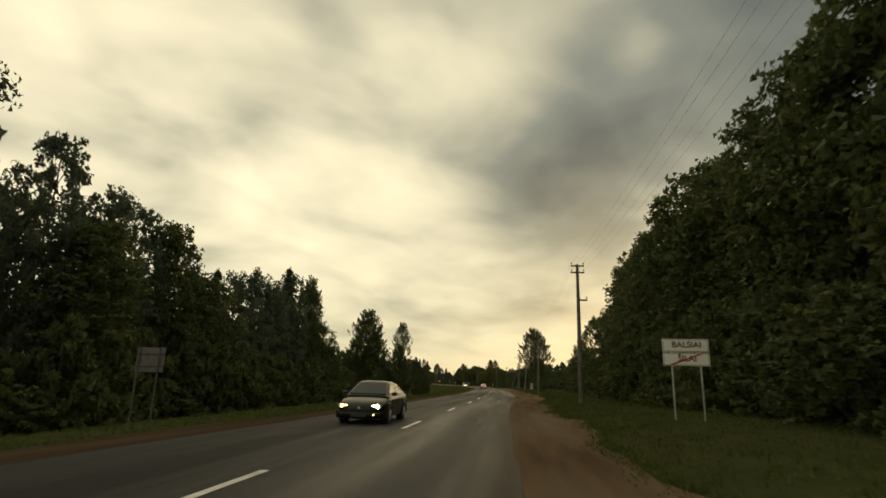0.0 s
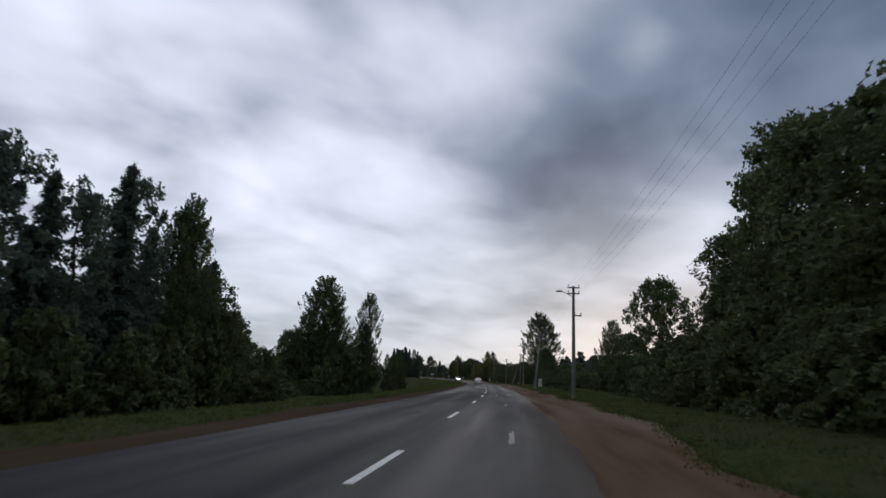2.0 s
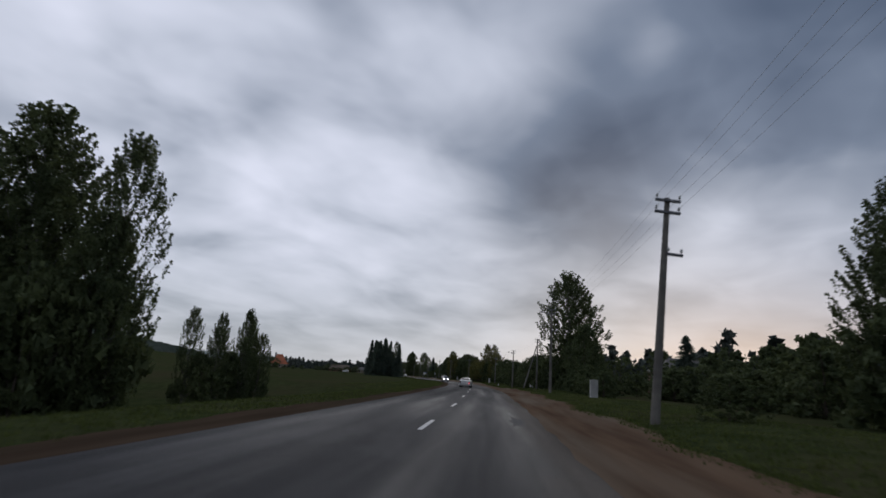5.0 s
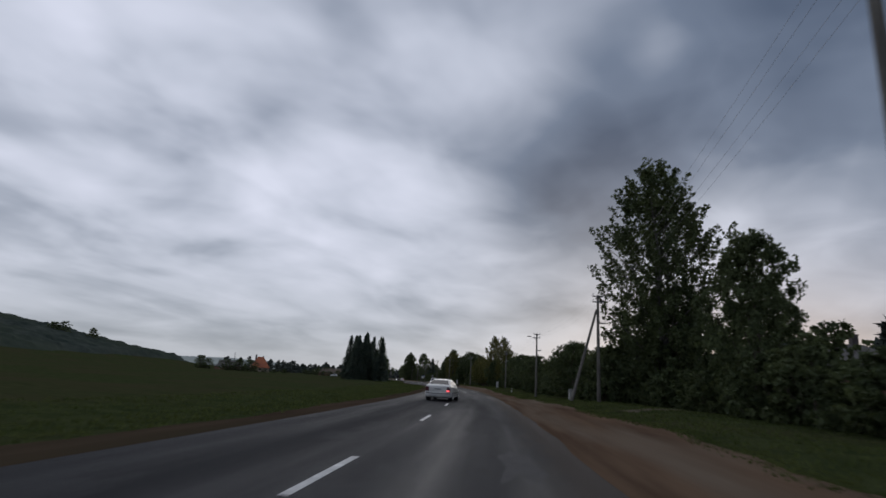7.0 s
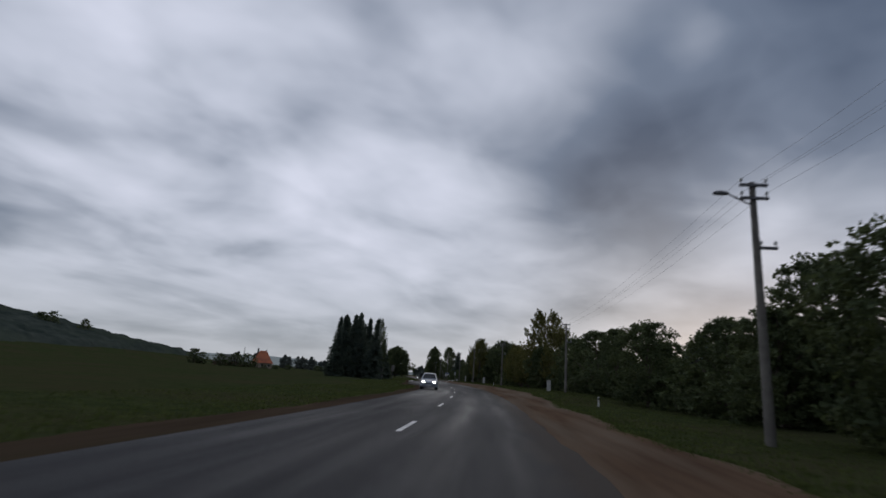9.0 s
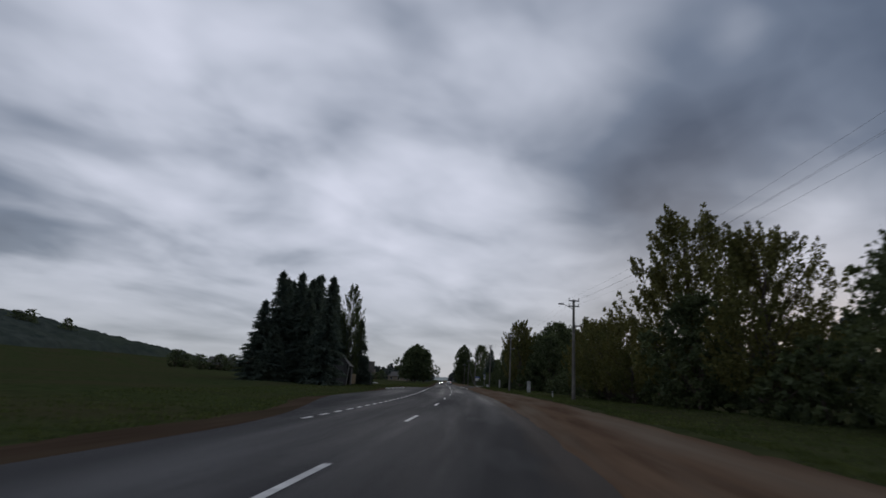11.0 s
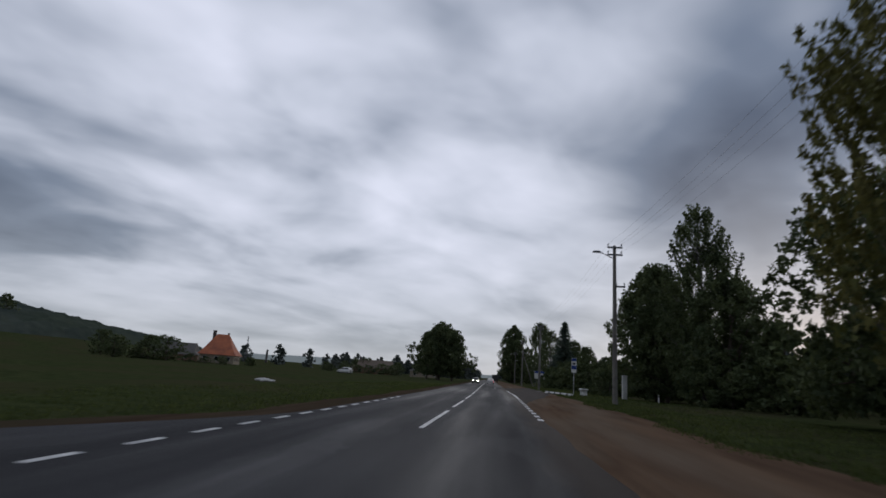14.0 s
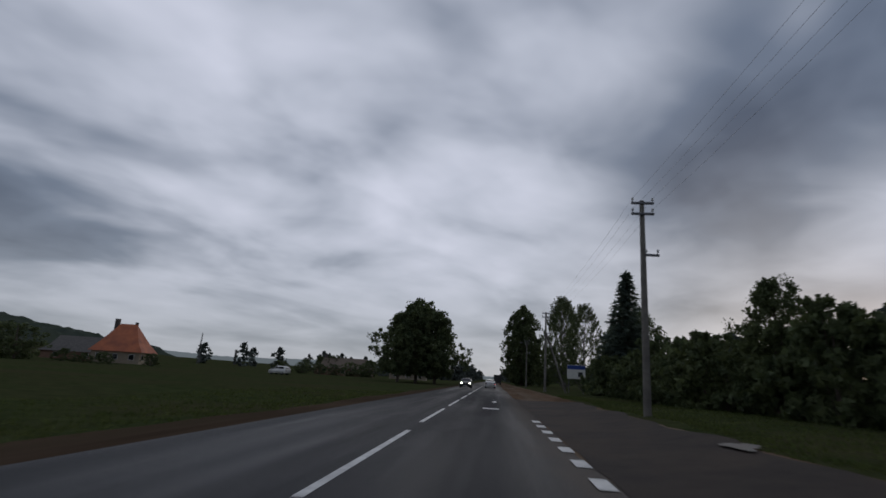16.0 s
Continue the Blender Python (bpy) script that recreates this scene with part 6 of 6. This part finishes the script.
    tube(bm, (0, st[-1][0] + 0.01, st[-1][3] + 0.0), (0, st[-1][0] + 0.035, st[-1][3] + 0.0), 0.045, 0.04, 10)
    part("badge", bm, M_STEEL, gr)
    bm = bmesh.new()
    tube(bm, (0, cab[2][0] + 0.1, top), (0, cab[2][0] - 0.02, top + 0.16), 0.008, 0.005, 5)
    part("aerial", bm, M_PLASTIC, ob)
    if rails:
        for sx in (-1, 1):
            bm = bmesh.new()
            tube(bm, (sx * 0.54, -1.5, top + 0.02), (sx * 0.54, 0.1, top + 0.06), 0.025, 0.025, 6)
            part("roof_rail", bm, M_PLASTIC, ob)
    return ob


def on_road(s, d, turn):
    x, y = plan(s, d)
    return pose(float(x), float(y), 0.005, 0, 0, heading(s) + turn)


car("sedan_car", on_road(19.2, -1.30, 180) @ Matrix.Scale(0.91, 4), "black-green saloon car with lit headlamps on the road", M_CARDARK, "hatch", front_lit=1, bright_plate=False)
car("sedan_car", on_road(178.8, -0.75, -6), "silver-white saloon car with a glowing tail lamp", M_CARWHITE, rear_lit=True)
car("suv_car", on_road(251.6, -3.05, 181), "silver-grey estate car with roof rails on the road", M_CARGREY, "estate", front_lit=2, rails=True)
car("sedan_car", on_road(478, 1.6, 0), "white saloon car far ahead in the lane", M_CARWHITE, rear_lit=True)
car("sedan_car", on_road(466, -1.9, 180), "dark distant car with bright headlamps", M_CARDARK, front_lit=2)
van = car("parked_van", place(490, -40, 0, 70), "white van parked beyond the field", M_CARWHITE, "estate", category="van")

lorry = thing("lorry", on_road(560, 3.4, 0), "dark lorry standing at the roadside far ahead", "lorry")
bm = bmesh.new()
box(bm, -1.2, 1.2, -3.0, 2.0, 0.9, 3.0, 0.05)
part("cargo_box", bm, M_PLASTIC, lorry)
bm = bmesh.new()
box(bm, -1.1, 1.1, 2.1, 3.8, 0.6, 2.5, 0.12)
part("cab", bm, M_CARDARK, lorry)
bm = bmesh.new()
box(bm, -0.9, 0.9, -3.0, 3.6, 0.5, 0.85, 0.02)
part("chassis", bm, M_PLASTIC, lorry)
for sx in (-1, 1):
    for y in (-1.9, 2.9):
        bm = bmesh.new()
        tube(bm, (sx * 0.8, y, 0.48), (sx * 1.15, y, 0.48), 0.48, 0.48, 16)
        part("wheel", bm, M_TYRE, lorry)

heap = thing("stone_heap", place(380.5, -17.6, -0.1), "low grey heap of field stones in the grass", "stone heap")
for i in range(26):
    bm = bmesh.new()
    bmesh.ops.create_icosphere(bm, subdivisions=1, radius=0.20)
    for v in bm.verts:
        v.co *= 1 + 0.3 * noise.noise(v.co * 3 + Vector((i, 0, 0)))
    o = part("stone", bm, M_CONC, heap)
    a, r = rng.random() * 6.28, 1.1 * rng.random() ** 0.5
    o.matrix_basis = Matrix.Translation((math.cos(a) * r * 0.7, math.sin(a) * r, 0.12 + 0.2 * (1 - r / 1.1))) @ Matrix.Rotation(a * 3, 4, "Z") @ Matrix.Diagonal((1, 1.2, 0.6, 1))


# ---- grass along the verges ----
def tufts(name, n, s0, s1, dfun, h, seed, label):
    r = np.random.default_rng(seed)
    s = s0 + (s1 - s0) * r.random(n)
    d = dfun(s, r.random(n))
    x, y = plan(s, d)
    z = lie(s, d) - 0.02
    k = 4
    x, y, z = np.repeat(x, k), np.repeat(y, k), np.repeat(z, k)
    a = r.random(n * k) * 6.283
    ht = h * (0.5 + r.random(n * k))
    lx, ly = np.cos(a) * ht * 0.35, np.sin(a) * ht * 0.35
    px, py = x + r.normal(0, 0.10, n * k), y + r.normal(0, 0.10, n * k)
    wx, wy = -np.sin(a) * 0.022, np.cos(a) * 0.022
    v = np.stack([np.stack([px - wx, py - wy, z], 1), np.stack([px + wx, py + wy, z], 1), np.stack([px + lx, py + ly, z + ht], 1)], 1).reshape(-1, 3)
    f = np.arange(3 * n * k).reshape(-1, 3)
    return tagged(new(name, fast_mesh(name, v, f, M_BLADE)), label, "grass", kind="stuff")


tufts("verge_grass", 42000, -5, 430, lambda s, u: 5.25 + 1.2 * smooth(35, 60, s) + 0.8 * smooth(190, 260, s) + 0.3 * np.sin(s * 0.05) + 0.25 * np.sin(s * 0.41) + 0.14 * np.sin(s * 37.0 + u * 50) + 7.4 * u ** 1.15, 0.075, 3, "short green grass on the verge")
tufts("verge_grass", 32000, -5, 430, lambda s, u: left_edge(s) - 1.3 + 0.2 * np.sin(s * 0.33) + 0.14 * np.sin(s * 37.0 + u * 50) - 8.3 * u ** 1.15, 0.085, 4, "short green grass on the verge")
tufts("verge_grass", 15000, -5, 430, lambda s, u: 5.35 + 1.2 * smooth(35, 60, s) + 0.8 * smooth(190, 260, s) + 0.3 * np.sin(s * 0.05) + 0.25 * np.sin(s * 0.41) + 0.12 * np.sin(s * 1.3) + 0.5 * (u - 0.5), 0.045, 9, "thin low grass creeping over the gravel edge")
